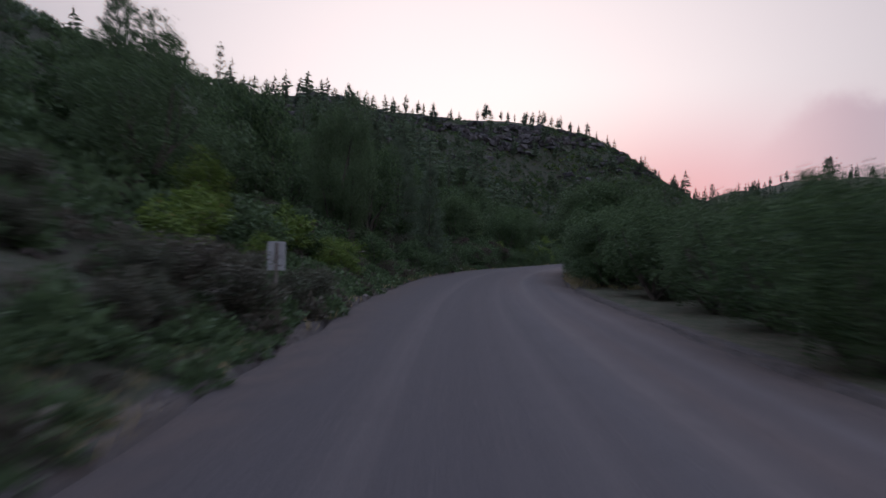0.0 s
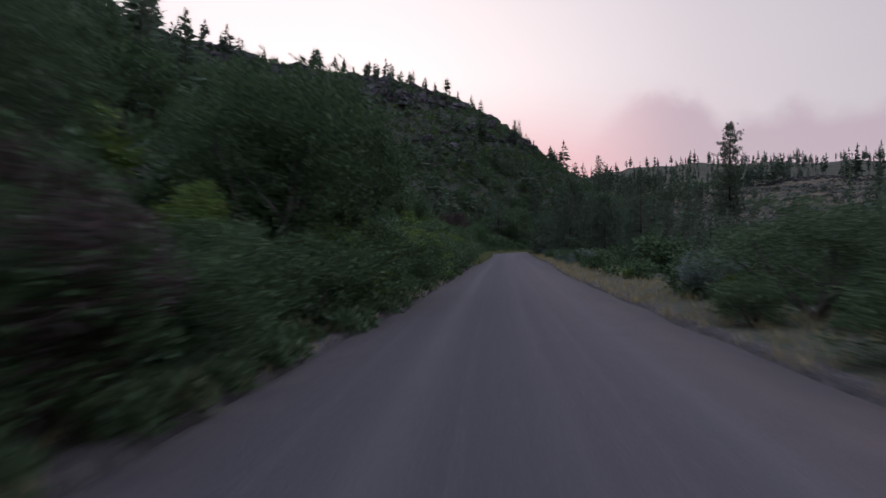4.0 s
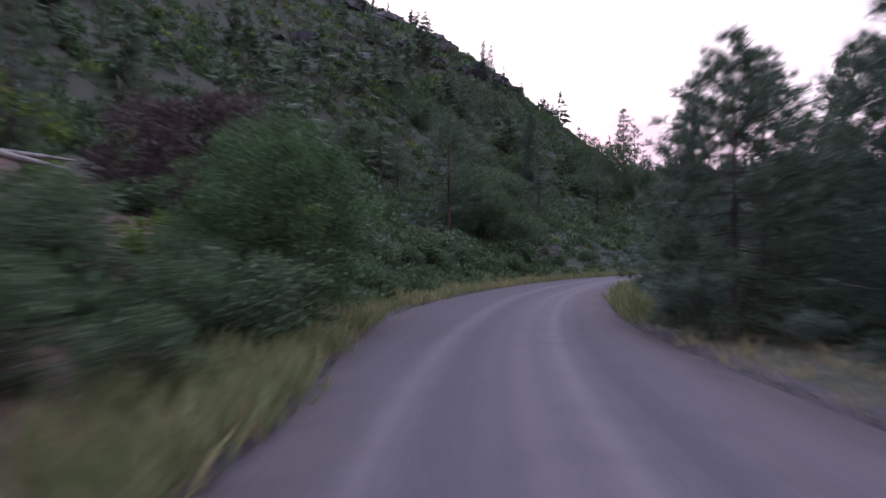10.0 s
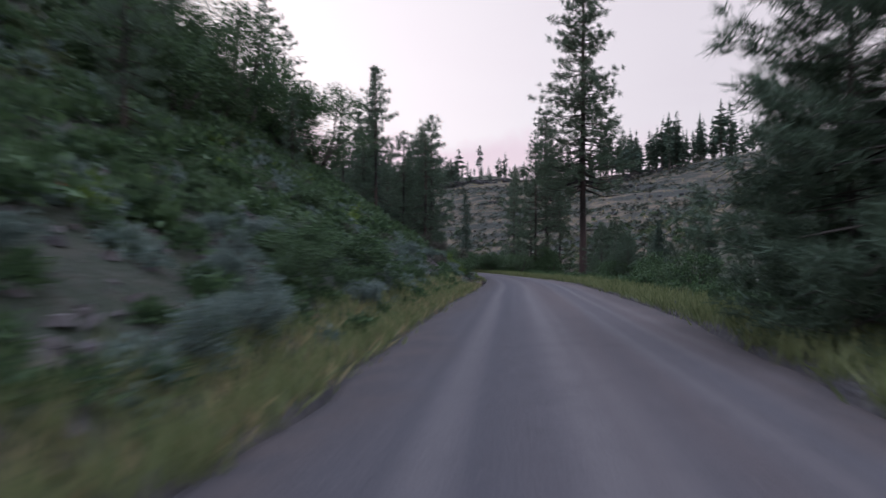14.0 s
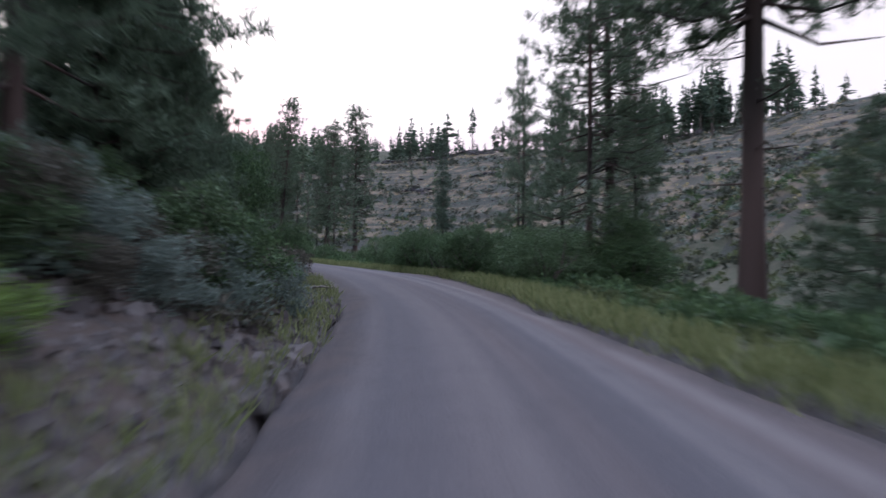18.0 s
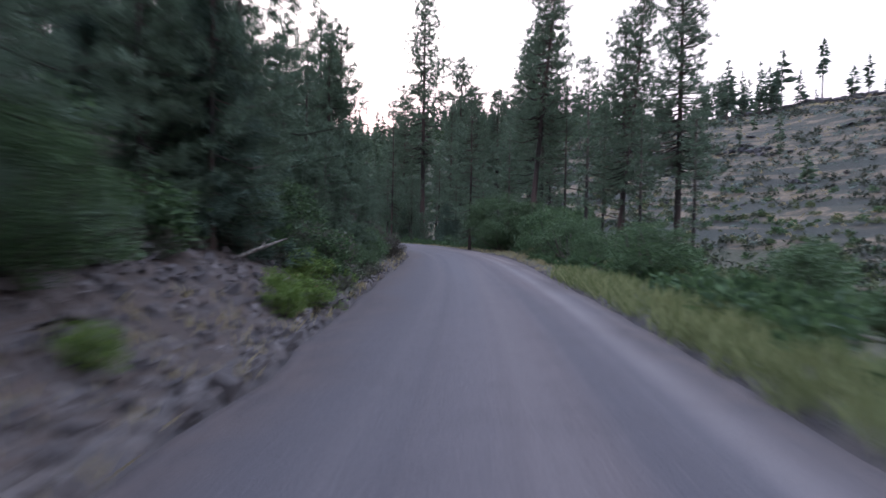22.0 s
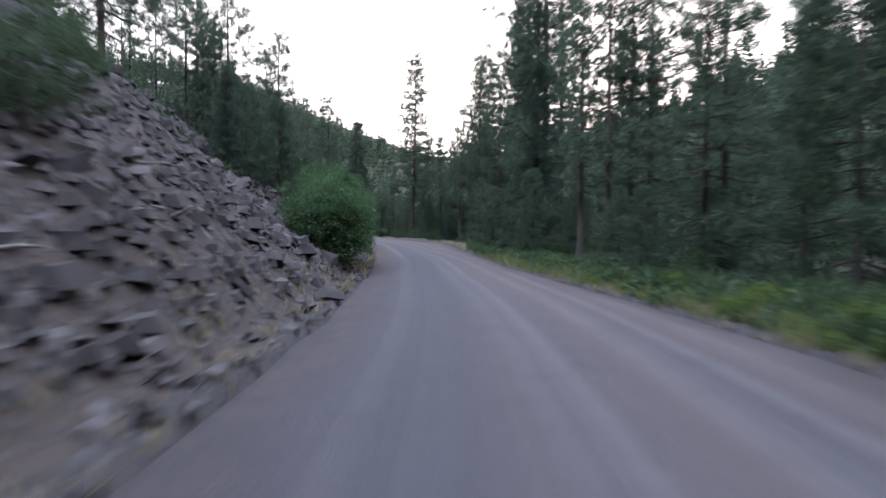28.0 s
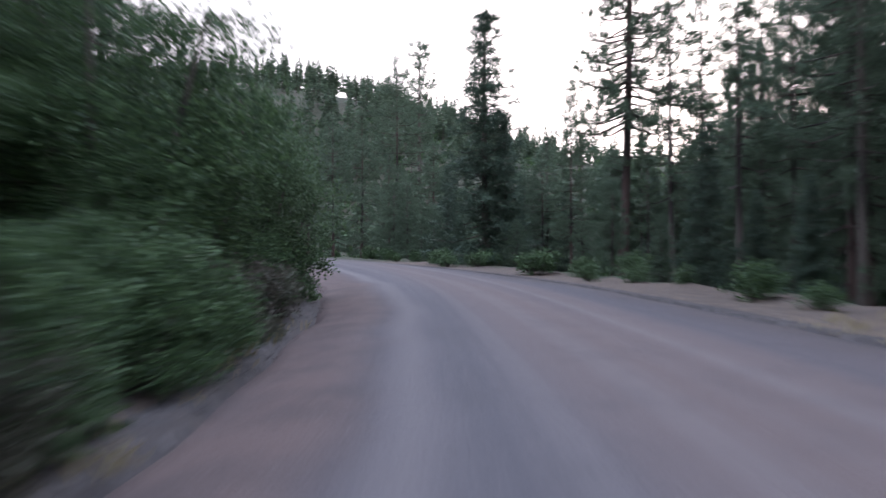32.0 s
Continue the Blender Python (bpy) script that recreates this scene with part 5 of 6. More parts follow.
def far_pines(name, X, Y, tall, mat, label, wide=0.22, whorls=11, category="pine wood", rounded=0.5):
    """Conifers far off: trunk and drooping sprays, joined."""
    k = len(X)
    Z = height(X, Y) - 0.2
    n_b = whorls * 8
    tree_i = np.repeat(np.arange(k), n_b)
    q = np.tile(np.repeat((np.arange(whorls) + 0.5) / whorls, 8), k) + rng.normal(size=len(tree_i)) * 0.06
    bare = np.repeat(rng.uniform(0.08, 0.42, k), n_b)
    h = tall[tree_i]
    slim = np.repeat(rng.uniform(0.75, 1.25, k), n_b)
    a = rng.uniform(0, 6.283, len(tree_i))
    z = (bare + (1.0 - bare) * q) * h
    cone = np.clip(1.05 - q, 0.03, 1) ** 0.75
    loose = 0.10 + 0.62 * np.sin(np.pi * np.clip(0.16 + 0.86 * q, 0, 1))
    habit = np.repeat(rng.uniform(size=k) < rounded, n_b)
    reach = wide * h * slim * np.where(habit, loose, cone) * rng.uniform(0.30, 1.25, len(a))
    root = np.c_[X[tree_i], Y[tree_i], Z[tree_i] + z]
    way = np.c_[np.cos(a), np.sin(a), rng.uniform(-0.35, 0.25, len(a))]
    v, f = blades(root, way, reach, 0.085 * h * (1.1 - q * 0.75) * rng.uniform(0.7, 1.3, len(a)))
    v2, f2 = blades(np.c_[X, Y, Z + tall * 0.86], np.c_[np.zeros(k), np.zeros(k), np.ones(k)], tall * 0.16, tall * 0.03)
    ang = np.array([0, 2.094, 4.189])
    foot = np.stack([np.c_[X, Y, Z]] * 3, 1) + np.stack([np.cos(ang), np.sin(ang), 0 * ang], 1)[None] * (tall * 0.016)[:, None, None]
    tv = np.concatenate([foot, (np.c_[X, Y, Z + tall * 0.95])[:, None]], 1).reshape(-1, 3)
    i = np.arange(k)[:, None] * 4
    tf = np.concatenate([i + [0, 1, 3], i + [1, 2, 3], i + [2, 0, 3]], 1).reshape(-1, 3)
    allv = np.concatenate([v, v2, tv])
    allf = np.concatenate([f, f2 + len(v), tf + len(v) + len(v2)])
    slots = np.r_[np.zeros(len(f) + len(f2), int), np.ones(len(tf), int)]
    tagged(part(name, mesh_of(name, allv, allf, [mat, M_GREYBARK], slots)), label, category, kind="stuff")


# the big hill on the left
X, Y = field(0, 285, -70, -28, 6200)
clumps("hillside_brush", X, Y, rng.uniform(0.6, 1.8, len(X)), 40, M_DARKLEAF, "dark green brush covering the hillside", "brush", 0.24)
X, Y = field(0, 285, -36, -8, 2600)
clumps("hillside_brush", X, Y, rng.uniform(0.6, 1.7, len(X)), 80, M_DARKLEAF, "dark green brush covering the lower hillside", "brush", 0.18)
X, Y = field(90, 285, -50, -10, 1500)
clumps("hillside_brush", X, Y, rng.uniform(0.5, 1.3, len(X)), 70, M_OLIVE, "olive green brush covering the hillside", "brush", 0.18)
X, Y = field(0, 285, -66, -24, 1100)
clumps("hillside_brush", X, Y, rng.uniform(0.6, 1.6, len(X)), 36, M_SAGE, "grey-green brush on the hillside", "brush", 0.24)
X, Y = field(120, 260, -60, -26, 420)
clumps("hillside_brush", X, Y, rng.uniform(0.7, 1.6, len(X)), 44, M_BRIGHT, "yellow-green brush on the hillside", "brush", 0.24)


def low_brush(s0, s1, d0, d1, count, size, mat, label, name="bank_brush"):
    X, Y = field(s0, s1, d0, d1, count)
    s, d = lie(X, Y)
    stay = ~np.any([(s > a) & (s < b) & (d < 0) & (left_edge(s) - d < depth) for a, b, depth in OPEN], axis=0)
    X, Y = X[stay], Y[stay]
    clumps(name, X, Y, rng.uniform(*size, len(X)), 180, mat, label, "brush", 0.135)


low_brush(0, 100, -5, -0.6, 560, (0.4, 1.1), M_DARKLEAF, "low dark green brush on the bank")
low_brush(4, 100, -2.2, -0.15, 420, (0.3, 0.8), M_DARKLEAF, "low dark green brush crowding the road edge")
low_brush(30, 100, -3.0, -0.2, 120, (0.3, 0.8), M_OLIVE, "low olive brush crowding the road edge")
low_brush(0, 70, -7, -0.5, 300, (0.4, 1.0), M_BRUSH, "dry brown brush on the bank")
low_brush(100, 250, -5, -0.8, 520, (0.4, 1.0), M_DARKLEAF, "low dark green brush on the bank")
low_brush(118, 196, -6, -1.2, 420, (0.7, 1.5), M_DARKLEAF, "green brush along the foot of the hill")
low_brush(195, 290, -7, -0.9, 150, (0.4, 1.0), M_SAGE, "low grey-green brush on the bank")
low_brush(250, 372, -7, -2.2, 300, (0.4, 1.1), M_BRUSH, "dry brown brush under the pines")
low_brush(262, 404, -8, -2.0, 300, (0.4, 1.1), M_DARKLEAF, "low brush under the pines of the bank")
low_brush(316, 346, -3.6, -0.5, 110, (0.4, 1.0), M_BRUSH, "dry brown brush at the road edge")
low_brush(92, 122, -3.5, -0.3, 120, (0.5, 1.1), M_DARKLEAF, "low dark green brush at the road edge")
low_brush(258, 276, -4.5, -0.4, 70, (0.4, 1.0), M_BRUSH, "dry grey-brown brush at the road edge")
low_brush(155, 200, -7, -1.0, 200, (0.6, 1.3), M_DARKLEAF, "green brush along the foot of the hill")
low_brush(366, 404, -10, -2.6, 170, (0.5, 1.3), M_DARKLEAF, "low brush over the broken stones")
low_brush(455, 500, -7, -0.6, 220, (0.4, 1.1), M_DARKLEAF, "low brush under the pines of the bank")
low_brush(462, 500, -6, -0.5, 110, (0.4, 1.0), M_BRUSH, "dry brown brush under the pines")
low_brush(34, 165, 1.6, 9, 260, (0.4, 1.2), M_DARKLEAF, "low green brush beside the road", "verge_brush")
low_brush(240, 312, 1.6, 13, 460, (0.5, 1.3), M_DARKLEAF, "green brush beside the road at the bend", "verge_brush")
low_brush(240, 312, 1.2, 9, 220, (0.4, 0.9), M_OLIVE, "olive weeds beside the road at the bend", "verge_brush")
low_brush(165, 290, 2.0, 11, 300, (0.5, 1.3), M_DARKLEAF, "low green brush beside the road", "verge_brush")
low_brush(308, 360, 1.2, 18, 420, (0.6, 1.5), M_DARKLEAF, "green brush of the valley bottom beside the road", "verge_brush")
low_brush(308, 372, 2.0, 20, 260, (0.5, 1.2), M_OLIVE, "olive brush of the valley bottom beside the road", "verge_brush")
low_brush(418, 464, 0.7, 6, 300, (0.4, 1.2), M_DARKLEAF, "green weeds and brush beside the road", "verge_brush")
low_brush(418, 452, 0.6, 4, 160, (0.3, 0.8), M_BRIGHT, "bright green weeds beside the road", "verge_brush")
low_brush(384, 418, 0.9, 6, 200, (0.4, 1.1), M_DARKLEAF, "dark brush under the pines beside the road", "verge_brush")
low_brush(300, 480, 1.8, 11, 420, (0.4, 1.2), M_DARKLEAF, "low green brush beside the road", "verge_brush")
X, Y = field(0, 262, -18, -5, 900)
clumps("bank_brush", X, Y, rng.uniform(0.5, 1.5, len(X)), 120, M_DARKLEAF, "low dark green brush on the bank", "brush", 0.16)
X, Y = field(20, 262, -14, -4, 220)
clumps("bank_brush", X, Y, rng.uniform(0.5, 1.3, len(X)), 110, M_BRUSH, "dry brown brush on the bank", "brush", 0.17)
X, Y = field(466, 634, 8, 210, 4200)
clumps("wood_floor_brush", X, Y, rng.uniform(1.0, 3.0, len(X)), 16, M_DARKLEAF, "dark undergrowth of the wood", "brush")
X, Y = field(262, 470, -18, -6, 320)
clumps("bank_brush", X, Y, rng.uniform(0.4, 1.3, len(X)), 110, M_DARKLEAF, "low brush under the pines of the bank", "brush", 0.16)
X, Y = field(30, 480, 10, 26, 800)
clumps("verge_brush", X, Y, rng.uniform(0.5, 1.5, len(X)), 80, M_DARKLEAF, "low green brush beyond the verge", "brush", 0.20)
X, Y = field(90, 262, -34, -5, 2600)
clumps("hillside_brush", X, Y, rng.uniform(0.7, 1.7, len(X)), 120, M_DARKLEAF, "dense green brush on the lower hillside", "brush", 0.16)
X, Y = field(90, 262, -30, -5, 700)
clumps("hillside_brush", X, Y, rng.uniform(0.6, 1.4, len(X)), 110, M_SAGE, "grey-green brush on the lower hillside", "brush", 0.15)
X, Y = field(110, 250, -26, -5, 240)
clumps("hillside_brush", X, Y, rng.uniform(0.6, 1.3, len(X)), 120, M_BRIGHT, "yellow-green brush on the lower hillside", "brush", 0.15)
X, Y = field(0, 100, -30, -5, 700)
clumps("hillside_brush", X, Y, rng.uniform(0.8, 2.0, len(X)), 130, M_DARKLEAF, "dense green brush on the lower hillside", "brush", 0.15)
X, Y = field(110, 290, -88, -52, 90)
far_pines("ridge_pines", X, Y, rng.uniform(3.5, 7, len(X)), M_FIR, "scattered pines along the skyline of the hill", wide=0.30)
X, Y = field(246, 286, -62, -30, 30)
far_pines("ridge_pines", X, Y, rng.uniform(2.8, 5, len(X)), M_FIR, "small pines along the falling end of the ridge", wide=0.30)
X, Y = field(60, 236, -56, -14, 180)
far_pines("slope_pines", X, Y, rng.uniform(4, 8.5, len(X)), M_NEEDLE, "scattered pines on the steep hillside", wide=0.29)
# the valley and slope on the right
def banded(X, Y, keep_more=0.0):
    """Keeps what stands in level belts of the slope and thins out the rest."""
    Z = height(X, Y)
    belt = np.array([noise.noise((x * 0.012, y * 0.012, z * 0.34)) for x, y, z in zip(X, Y, Z)])
    stay = belt + rng.normal(size=len(X)) * 0.10 > -0.10 - keep_more
    return X[stay], Y[stay]


X, Y = banded(*field(215, 480, 40, 200, 9500))
clumps("slope_brush", X, Y, rng.uniform(0.5, 1.3, len(X)), 18, M_SAGE, "small sage bushes on the dry slope", "brush", 0.30)
X, Y = field(230, 480, 44, 190, 5200)
clumps("slope_grass", X, Y, rng.uniform(0.35, 0.8, len(X)), 12, M_STRAW, "tufts of dry straw-coloured grass on the slope", "grass", 0.45)
X, Y = banded(*field(215, 480, 30, 200, 13000))
clumps("slope_brush", X, Y, rng.uniform(0.6, 2.0, len(X)), 22, M_SLOPE, "small dark bushes on the dry slope", "brush", 0.28)
X, Y = field(60, 215, 24, 170, 1100)
clumps("slope_brush", X, Y, rng.uniform(0.5, 1.5, len(X)), 26, M_SAGE, "sage and low brush on the dry slope", "brush", 0.28)
X, Y = field(300, 450, 8, 62, 1700)
clumps("slope_brush", X, Y, rng.uniform(0.6, 1.6, len(X)), 70, M_OLIVE, "grey-olive brush in the valley bottom", "brush", 0.19)
X, Y = field(60, 440, 16, 70, 1500)
clumps("slope_brush", X, Y, rng.uniform(0.7, 1.9, len(X)), 80, M_DARKLEAF, "dark brush in the valley bottom", "brush", 0.20)
X, Y = grove(190, 440, 150, 265, 150)
far_pines("rim_pines", X, Y, rng.uniform(8, 18, len(X)), M_FIR, "pines along the rim across the valley")
X, Y = grove(374, 418, 154, 190, 64, each=4)
far_pines("rim_pines", X, Y, rng.uniform(13, 24, len(X)), M_FIR, "stand of slim tall pines along the rim", wide=0.17)
X, Y = field(376, 410, 150, 230, 46)
far_pines("rim_pines", X, Y, rng.uniform(12, 20, len(X)), M_FIR, "stand of tall pines along the rim")
X, Y = field(100, 225, 18, 60, 80)
far_pines("valley_pines", X, Y, rng.uniform(6, 11, len(X)), M_NEEDLE, "pines in the valley bottom")
X, Y = field(60, 190, 26, 100, 22)
far_pines("valley_pines", X, Y, rng.uniform(8, 16, len(X)), M_NEEDLE, "pines in the valley bottom")
# the woods at the end
X, Y = field(452, 520, 24, 120, 150)
far_pines("wood_pines", X, Y, rng.uniform(10, 18, len(X)), M_NEEDLE, "dense pine wood beyond the road")
X, Y = field(380, 500, 50, 130, 26)
far_pines("slope_pines", X, Y, rng.uniform(5, 9, len(X)), M_NEEDLE, "lone pines on the dry slope")
X, Y = grove(440, 530, 135, 215, 90)
far_pines("rim_pines", X, Y, rng.uniform(8, 19, len(X)), M_FIR, "pines along the rim across the valley")
X, Y = rng.uniform(320, 600, 190), rng.uniform(540, 760, 190)
far_pines("tableland_pines", X, Y, rng.uniform(8, 16, len(X)), M_FIR, "pines on the high tableland behind the rim")
X, Y = field(490, 634, 12, 200, 900)
far_pines("wood_pines", X, Y, rng.uniform(7, 12, len(X)), M_NEEDLE, "dense pine wood on the hill ahead")
X, Y = field(290, 600, -90, -24, 460)
far_pines("wood_pines", X, Y, rng.uniform(8, 15, len(X)), M_NEEDLE, "pine wood above the bank")


X, Y = rng.uniform(-70, 90, 700), rng.uniform(540, 690, 700)
far_pines("wood_pines", X, Y, rng.uniform(8, 14, len(X)), M_NEEDLE, "pine wood on the far hill ahead")


# ---------------------------------------------------------------- stones
def stone_mesh(seed, flat, fine=2):
    r = np.random.default_rng(seed)
    bm = bmesh.new()
    bmesh.ops.create_icosphere(bm, subdivisions=fine, radius=0.5)
    cuts = [Vector(r.normal(size=3)).normalized() for _ in range(10)]
    for v in bm.verts:
        for c in cuts:
            over = v.co.dot(c) - 0.25
            if over > 0:
                v.co -= c * over
        v.co.z *= flat
        v.co *= 1 + 0.06 * noise.noise(v.co * 5 + Vector((seed, 0, 0)))
    me = bpy.data.meshes.new("stone")
    bm.to_mesh(me)
    bm.free()
    me.materials.append(M_ROCK)
    return me


STONES = [stone_mesh(200 + k, (0.9, 0.55, 0.35, 0.7, 0.45)[k]) for k in range(5)]


def scree(s0, s1, d0, d1, count, size):
    global rng
    rng = np.random.default_rng([int(s0), int(s1), count])
    for _ in range(count):
        s, d = rng.uniform(s0, s1), rng.uniform(d0, d1)
        d = left_edge(s) + d if d < 0 else right_edge(s) + d
        x, y = (float(a) for a in spot(s, float(d)))
        r = size[0] + (size[1] - size[0]) * rng.uniform() ** 2.2
        ob = new("rock", STONES[int(rng.integers(5))])
        ob.matrix_basis = pose(x, y, ground_at(x, y) + r * 0.12, rng.uniform(-25, 25), rng.uniform(-25, 25), rng.uniform(0, 360)) @ Matrix.Diagonal((r, r * rng.uniform(0.6, 1), r * rng.uniform(0.6, 1), 1))
        tagged(ob, "loose angular grey-brown rock on the cut bank", "rock", "rocks of the scree")


scree(4, 50, -4, -0.3, 18, (0.12, 0.5))
scree(205, 262, -6, -0.6, 24, (0.15, 0.6))
scree(255, 282, -3, -0.2, 22, (0.12, 0.45))
scree(258, 345, -4.0, -0.2, 70, (0.14, 0.55))
scree(364, 398, -6, -0.2, 44, (0.12, 0.6))
scree(413, 434, -11, -0.4, 76, (0.25, 1.2))
scree(404, 460, -7, -0.2, 40, (0.15, 0.8))


def gravel(name, s0, s1, d0, d1, count, size, mat, label):
    """Small broken stones, too many to count."""
    S, D = rng.uniform(s0, s1, count), d0 + (d1 - d0) * rng.uniform(0, 1, count)
    D = np.where(D < 0, left_edge(S) + D, right_edge(S) + D)
    X, Y = spot(S, D)
    Z = height(X, Y, S, D)
    r = rng.uniform(*size, count) * rng.uniform(0.5, 1.2, count)
    box = np.array([(-1, -1, -0.4), (1, -0.8, -0.4), (0.8, 1, -0.4), (-1, 0.9, -0.4), (-0.6, -0.7, 0.5), (0.7, -0.5, 0.6), (0.5, 0.6, 0.45), (-0.7, 0.5, 0.6)])
    turn = rng.uniform(0, 6.283, count)
    pts = box[None] * rng.uniform(0.6, 1.2, (count, 8, 3)) * r[:, None, None] * 0.5
    c, s_ = np.cos(turn)[:, None], np.sin(turn)[:, None]
    px, py, pz = pts[..., 0] * c - pts[..., 1] * s_, pts[..., 0] * s_ + pts[..., 1] * c, pts[..., 2] + px_tilt(pts, count)
    v = np.stack([px + X[:, None], py + Y[:, None], pz + Z[:, None] + r[:, None] * 0.1], -1).reshape(-1, 3)
    i = np.arange(count)[:, None] * 8
    f = np.concatenate([i + q for q in ([4, 5, 6, 7], [0, 1, 5, 4], [1, 2, 6, 5], [2, 3, 7, 6], [3, 0, 4, 7])], 1).reshape(-1, 4)
    tagged(part(name, mesh_of(name, v, f, mat)), label, "stones", kind="stuff")


def px_tilt(pts, count):
    return pts[..., 0] * rng.normal(size=(count, 1)) * 0.4


gravel("scree_stones", 250, 345, -4, -0.1, 5200, (0.07, 0.32), M_ROCK, "broken grey stones of the cut bank")
gravel("scree_stones", 362, 400, -9, -0.1, 2600, (0.06, 0.30), M_ROCK, "broken grey stones of the cut bank")
gravel("scree_stones", 343, 364, -8, -0.1, 700, (0.05, 0.26), M_ROCK, "broken stones on the bare brown bank")
gravel("scree_stones", 402, 462, -12, -0.1, 4200, (0.08, 0.36), M_ROCK, "broken grey stones of the cut bank")
gravel("scree_stones", 411, 436, -15, -1.2, 1900, (0.12, 0.55), M_ROCK, "broken dark stones of the steep talus")
gravel("scree_stones", 146, 172, -14, -1.5, 1300, (0.05, 0.24), M_ROCK, "scattered stones on the red bank")
gravel("scree_stones", 0, 60, -5, -0.1, 900, (0.05, 0.22), M_ROCK, "scattered stones on the bank")
gravel("scree_stones", 195, 250, -9, -1.0, 1500, (0.08, 0.4), M_ROCK, "scattered stones on the bank")
gravel("edge_gravel", 0, 500, -0.5, -0.02, 8000, (0.012, 0.05), M_ROCK, "loose gravel thrown to the road edge")
gravel("edge_gravel", 0, 500, 0.02, 0.5, 8000, (0.012, 0.05), M_ROCK, "loose gravel thrown to the road edge")


def outcrops(name, s0, s1, d0, d1, count, size, label):
    """Broken ledges of dark rock that run level along a hillside."""
    base = stone_mesh(77, 0.75, 1)
    co = np.array([v.co for v in base.vertices])
    faces = np.array([p.vertices[:] for p in base.polygons])
    allv, allf, k = [], [], 0
    for _ in range(count):
        s, d = rng.uniform(s0, s1), rng.uniform(d0, d1)
        run_on = int(rng.integers(3, 9))
        for _ in range(run_on):
            s += rng.uniform(0.8, 2.4)
            dd = d + rng.normal() * 0.7
            x, y = (float(q) for q in spot(s, float((left_edge(s) if d < 0 else right_edge(s)) + dd)))
            r = rng.uniform(*size)
            a = rng.uniform(0, 6.283)
            turn = np.array([[math.cos(a), -math.sin(a), 0], [math.sin(a), math.cos(a), 0], [0, 0, 1]])
            v = (co * r * rng.uniform(0.6, 1.5, 3) * rng.uniform(0.8, 1.2, co.shape)) @ turn.T
            allv.append(v + [x, y, ground_at(x, y) + r * 0.06])
            allf.append(faces + k)
            k += len(co)
    tagged(part(name, mesh_of(name, np.concatenate(allv), np.concatenate(allf), M_DARKROCK)), label, "rocks", kind="stuff")


outcrops("hill_outcrops", 80, 255, -68, -36, 110, (1.2, 4.4), "dark rock ledges high on the hillside")
outcrops("hill_outcrops", 180, 214, -64, -50, 34, (2.0, 5.0), "dark broken cliff below the crest of the hill")
outcrops("rim_outcrops", 385, 490, 148, 170, 70, (1.4, 3.6), "dark rock rim along the top of the slope")
outcrops("rim_outcrops", 330, 480, 70, 130, 40, (0.8, 2.2), "dark rock ledges half way up the slope")
outcrops("rim_outcrops", 230, 430, 50, 200, 120, (0.8, 2.6), "dark rock ledges on the slope across the valley")


# ---------------------------------------------------------------- small things
def box_mesh(name, size, mat, bevel=0.006, at=(0, 0, 0)):
    bm = bmesh.new()
    bmesh.ops.create_cube(bm, size=1.0, matrix=Matrix.Translation(at) @ Matrix.Diagonal((*size, 1)))
    bmesh.ops.bevel(bm, geom=bm.edges[:], offset=bevel, segments=2, affect="EDGES")
    me = bpy.data.meshes.new(name)
    bm.to_mesh(me)
    bm.free()
    me.materials.append(mat)
    return me


def metal_material():
    mat, n = material("weathered_sign_metal")
    at = n.add("ShaderNodeTexCoord").outputs["Object"]
    color = n.mix(n.ramp(n.noise(at, 6, 5, 0.6), 0.4, 0.7), (0.34, 0.36, 0.38), (0.24, 0.25, 0.26))
    finish(n, color, 0.55, n.noise(at, 40), 0.1, 0.005, spec=0.5)
    return mat


def road_sign(x, y, turn):
    """A small plate on a post, its bare back to the road."""
    metal = metal_material()
    sign = new("road_sign")
    sign.matrix_basis = pose(x, y, ground_at(x, y) - 0.1, 0, 0, turn)
    tagged(sign, "small weathered metal sign on a thin post in the brush", "sign")
    top = 1.62 - ground_at(x, y) + 0.1
    plate = part("plate", box_mesh("plate", (0.35, 0.012, 0.58), metal, 0.004, (0, 0.03, top - 0.31)), sign)
    part("post", box_mesh("post", (0.06, 0.035, top - 0.04), M_DEADWOOD, 0.004, (0, 0, (top - 0.04) / 2)), sign)
    bolt = box_mesh("bolt", (0.022, 0.012, 0.022), metal, 0.004)
    part("bolt", bolt, plate, "", Matrix.Translation((0, 0.042, top - 0.12)))
    part("bolt", bolt, plate, "", Matrix.Translation((0, 0.042, top - 0.50)))


road_sign(-2.95, 13.7, 12)


def mast(x, y, tall):
    z = ground_at(x, y)
    v, f = limb([(0, 0, -0.5), (0, 0, tall * 0.5), (0, 0, tall)], [0.12, 0.09, 0.05], 6)
    ob = part("mast", mesh_of("mast", v, f, M_GREYBARK, None, True), place=Matrix.Translation((x, y, z)))
    tagged(ob, "thin bare mast on the skyline of the ridge", "mast")


mast(-23.0, 231.0, 8.5)


def pale_rock(x, y, size, label):
    me = STONES[0].copy()
    me.materials.clear()
    me.materials.append(M_PALEROCK)
    ob = new("rock", me)
    ob.matrix_basis = pose(x, y, max(ground_at(x, y), -0.1) + size * 0.22, 10, -8, 40) @ Matrix.Diagonal((size, size * 0.85, size * 0.75, 1))
    tagged(ob, label, "rock", "rocks of the scree")


pale_rock(-2.75, 16.7, 0.5, "pale rounded rock at the road edge")
pale_rock(110.3, 213.0, 0.55, "flat pale stone on the verge")


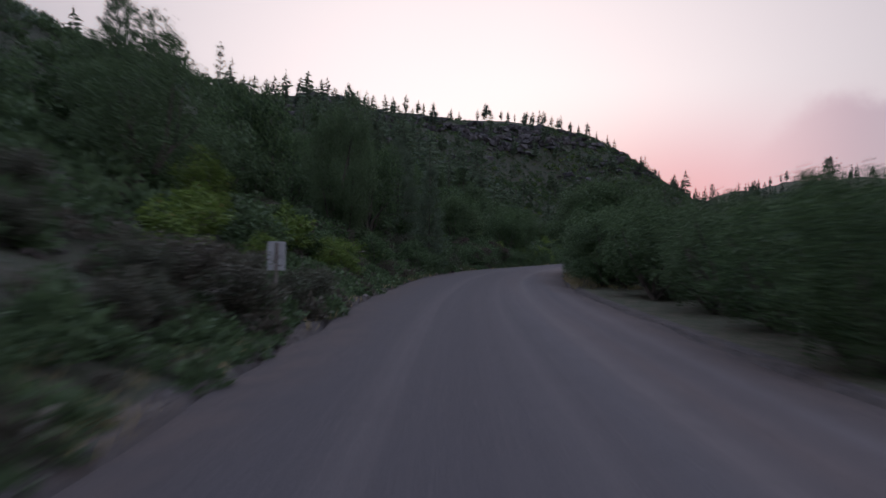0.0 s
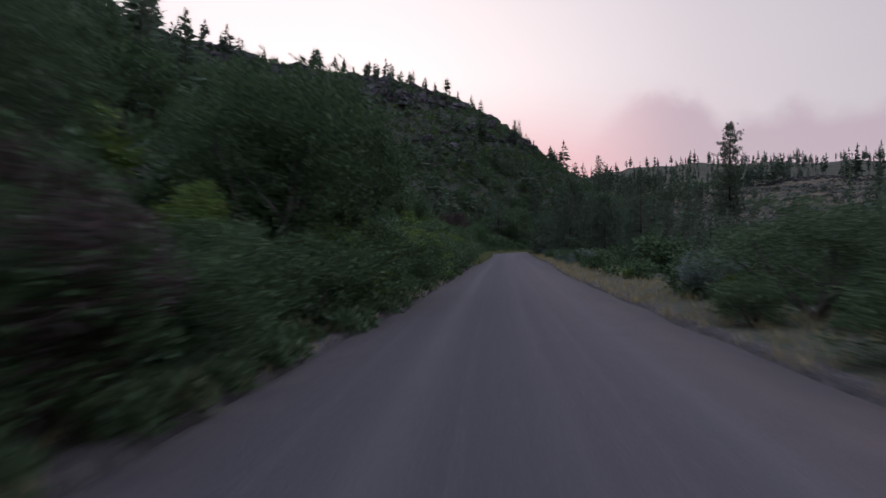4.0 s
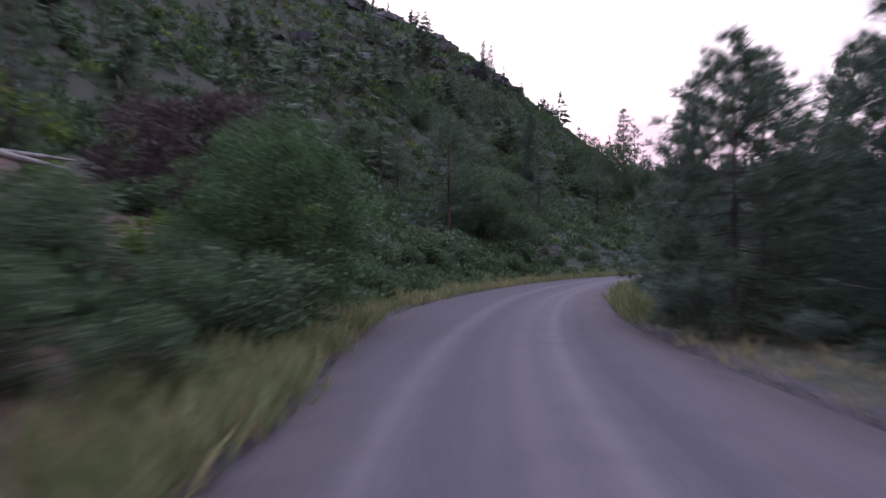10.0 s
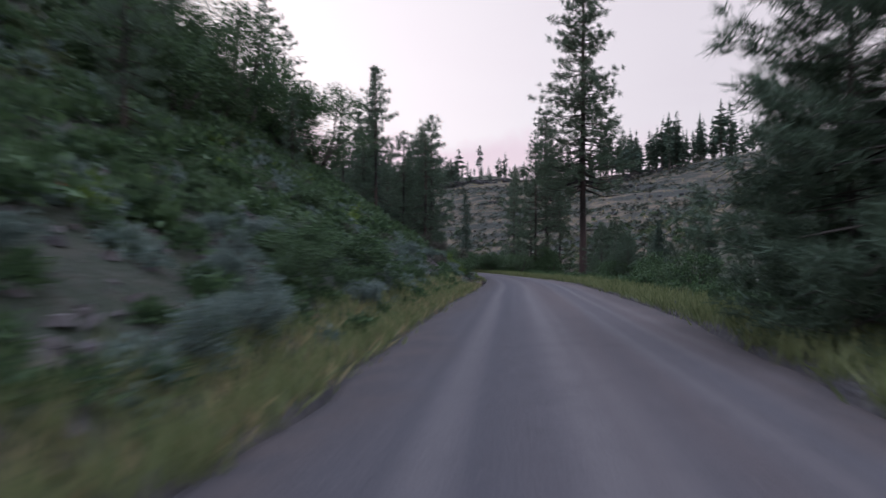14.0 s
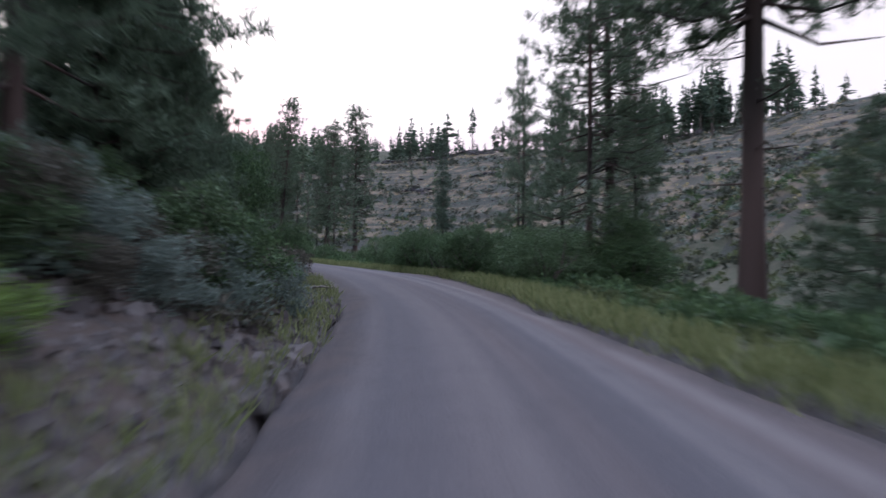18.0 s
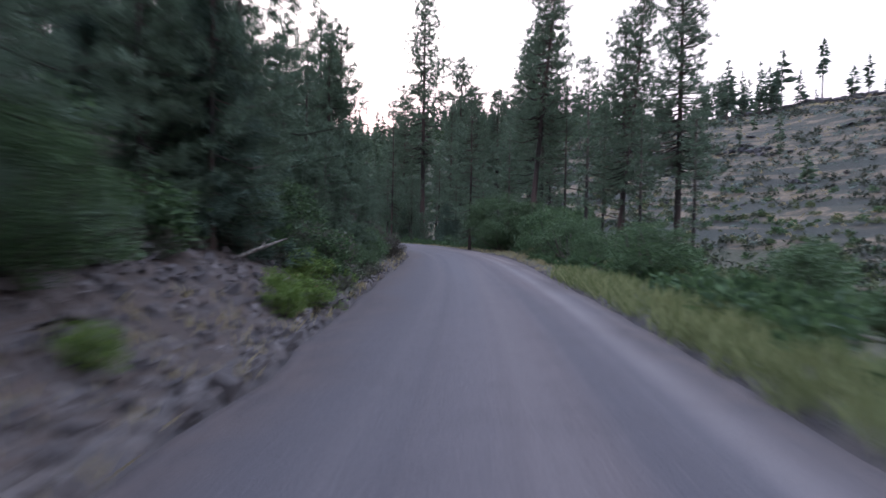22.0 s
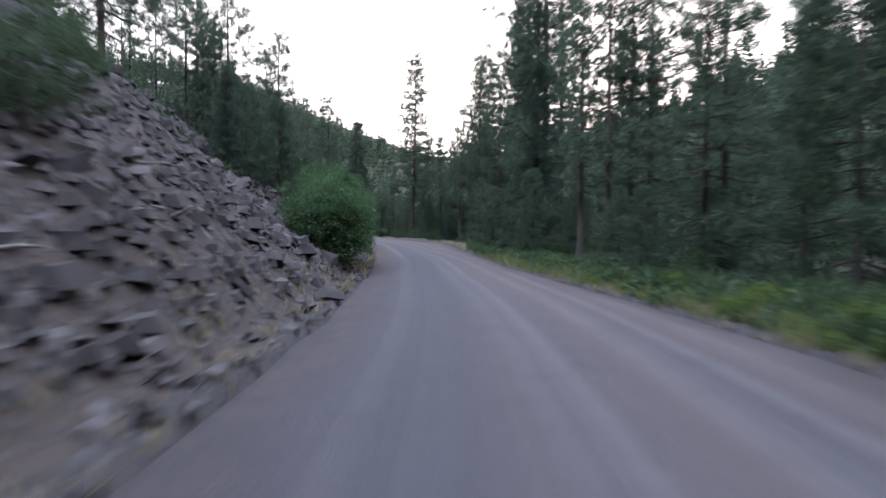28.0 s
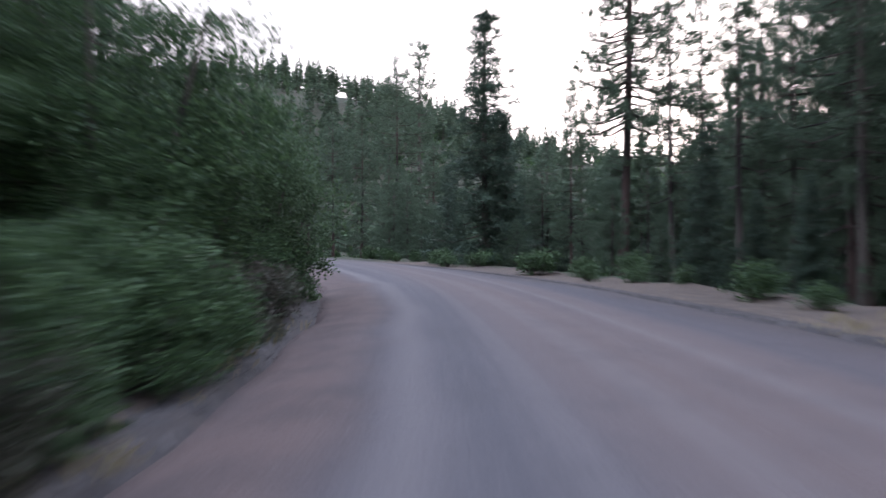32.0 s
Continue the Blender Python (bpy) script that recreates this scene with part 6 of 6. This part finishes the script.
def stick(x, y, length, thick, turn, tilt, label="bleached dead branch lying on the bank"):
    """A fallen branch with a fork."""
    v1 = limb([(0, 0, 0), (length * 0.3, 0.04 * length, 0.02), (length * 0.65, -0.02 * length, 0.05), (length, 0.05 * length, 0.03)], [thick, thick * 0.85, thick * 0.6, thick * 0.25], 6)
    v2 = limb([(length * 0.45, 0, 0.03), (length * 0.62, 0.14 * length, 0.08), (length * 0.75, 0.2 * length, 0.12)], [thick * 0.6, thick * 0.4, thick * 0.15], 5)
    v, f = joined([v1, v2])
    ob = part("dead_branch", mesh_of("dead_branch", v, f, M_DEADWOOD, None, True), place=pose(x, y, ground_at(x, y) + thick, 0, tilt, turn))
    tagged(ob, label, "branch", "dead branches on the banks")


def sticks(s0, s1, d0, d1, count, length):
    for _ in range(count):
        s, d = rng.uniform(s0, s1), rng.uniform(d0, d1)
        d = left_edge(s) + d if d < 0 else right_edge(s) + d
        x, y = (float(q) for q in spot(s, float(d)))
        stick(x, y, rng.uniform(*length), rng.uniform(0.02, 0.055), rng.uniform(0, 360), rng.uniform(-18, 4))


stick(31.8, 160.6, 5.2, 0.13, -52, 12, "dark charred log lying down the red bank")
sticks(334, 350, -4, -1.4, 12, (0.6, 1.9))
sticks(364, 392, -5, -1.6, 8, (0.6, 1.8))
sticks(262, 330, -4, -0.8, 16, (0.6, 1.8))
sticks(404, 434, -5, -1.5, 7, (0.4, 1.1))
sticks(0, 60, -5, -0.6, 14, (0.6, 1.6))
sticks(400, 470, 1.5, 6, 10, (0.8, 2.2))


def cut_log(x, y, length, radius, turn):
    """A short sawn length of trunk, bark round it and pale ends."""
    z = max(ground_at(x, y), -0.12) + radius * 0.9
    log = new("cut_log")
    log.matrix_basis = pose(x, y, z, 0, 90, turn)
    tagged(log, "short pale sawn log lying at the road edge", "log", "logs at the road edge")
    v, f = limb([(0, 0, -length / 2), (0, 0, 0), (0, 0, length / 2)], [radius, radius * 0.97, radius * 0.94], 10)
    part("bark", mesh_of("bark", v, f, M_GREYBARK, None, True), log)
    bm = bmesh.new()
    bmesh.ops.create_cone(bm, cap_ends=True, segments=10, radius1=radius * 0.92, radius2=radius * 0.90, depth=length * 1.01)
    me = bpy.data.meshes.new("heartwood")
    bm.to_mesh(me)
    bm.free()
    me.materials.append(M_DEADWOOD)
    part("heartwood", me, log)


gravel("scree_stones", 438, 458, -13, -0.6, 1500, (0.14, 0.6), M_ROCK, "broken dark stones of the steep talus")
gravel("scree_stones", 294, 312, -7, -2.0, 900, (0.08, 0.36), M_ROCK, "broken grey stones of the cut bank")
scree(438, 457, -11, -0.8, 36, (0.3, 1.1))
drift("pine", 450, 462, -13, -8, 5, (8, 12), (0.7, 0.9))
drift("bush", 440, 452, -3.2, -1.4, 4, (0.6, 1.0), (1.2, 1.6))

for s, d, turn in ((51.5, -3.9, 20), (52.2, -4.1, 75), (53.4, -4.2, 40)):
    x, y = (float(q) for q in spot(s, d))
    cut_log(x, y, 0.4, 0.14, turn)

for group in PROTOS.values():
    for ob in group:
        for child in list(ob.children_recursive):
            bpy.data.objects.remove(child)
        bpy.data.objects.remove(ob)
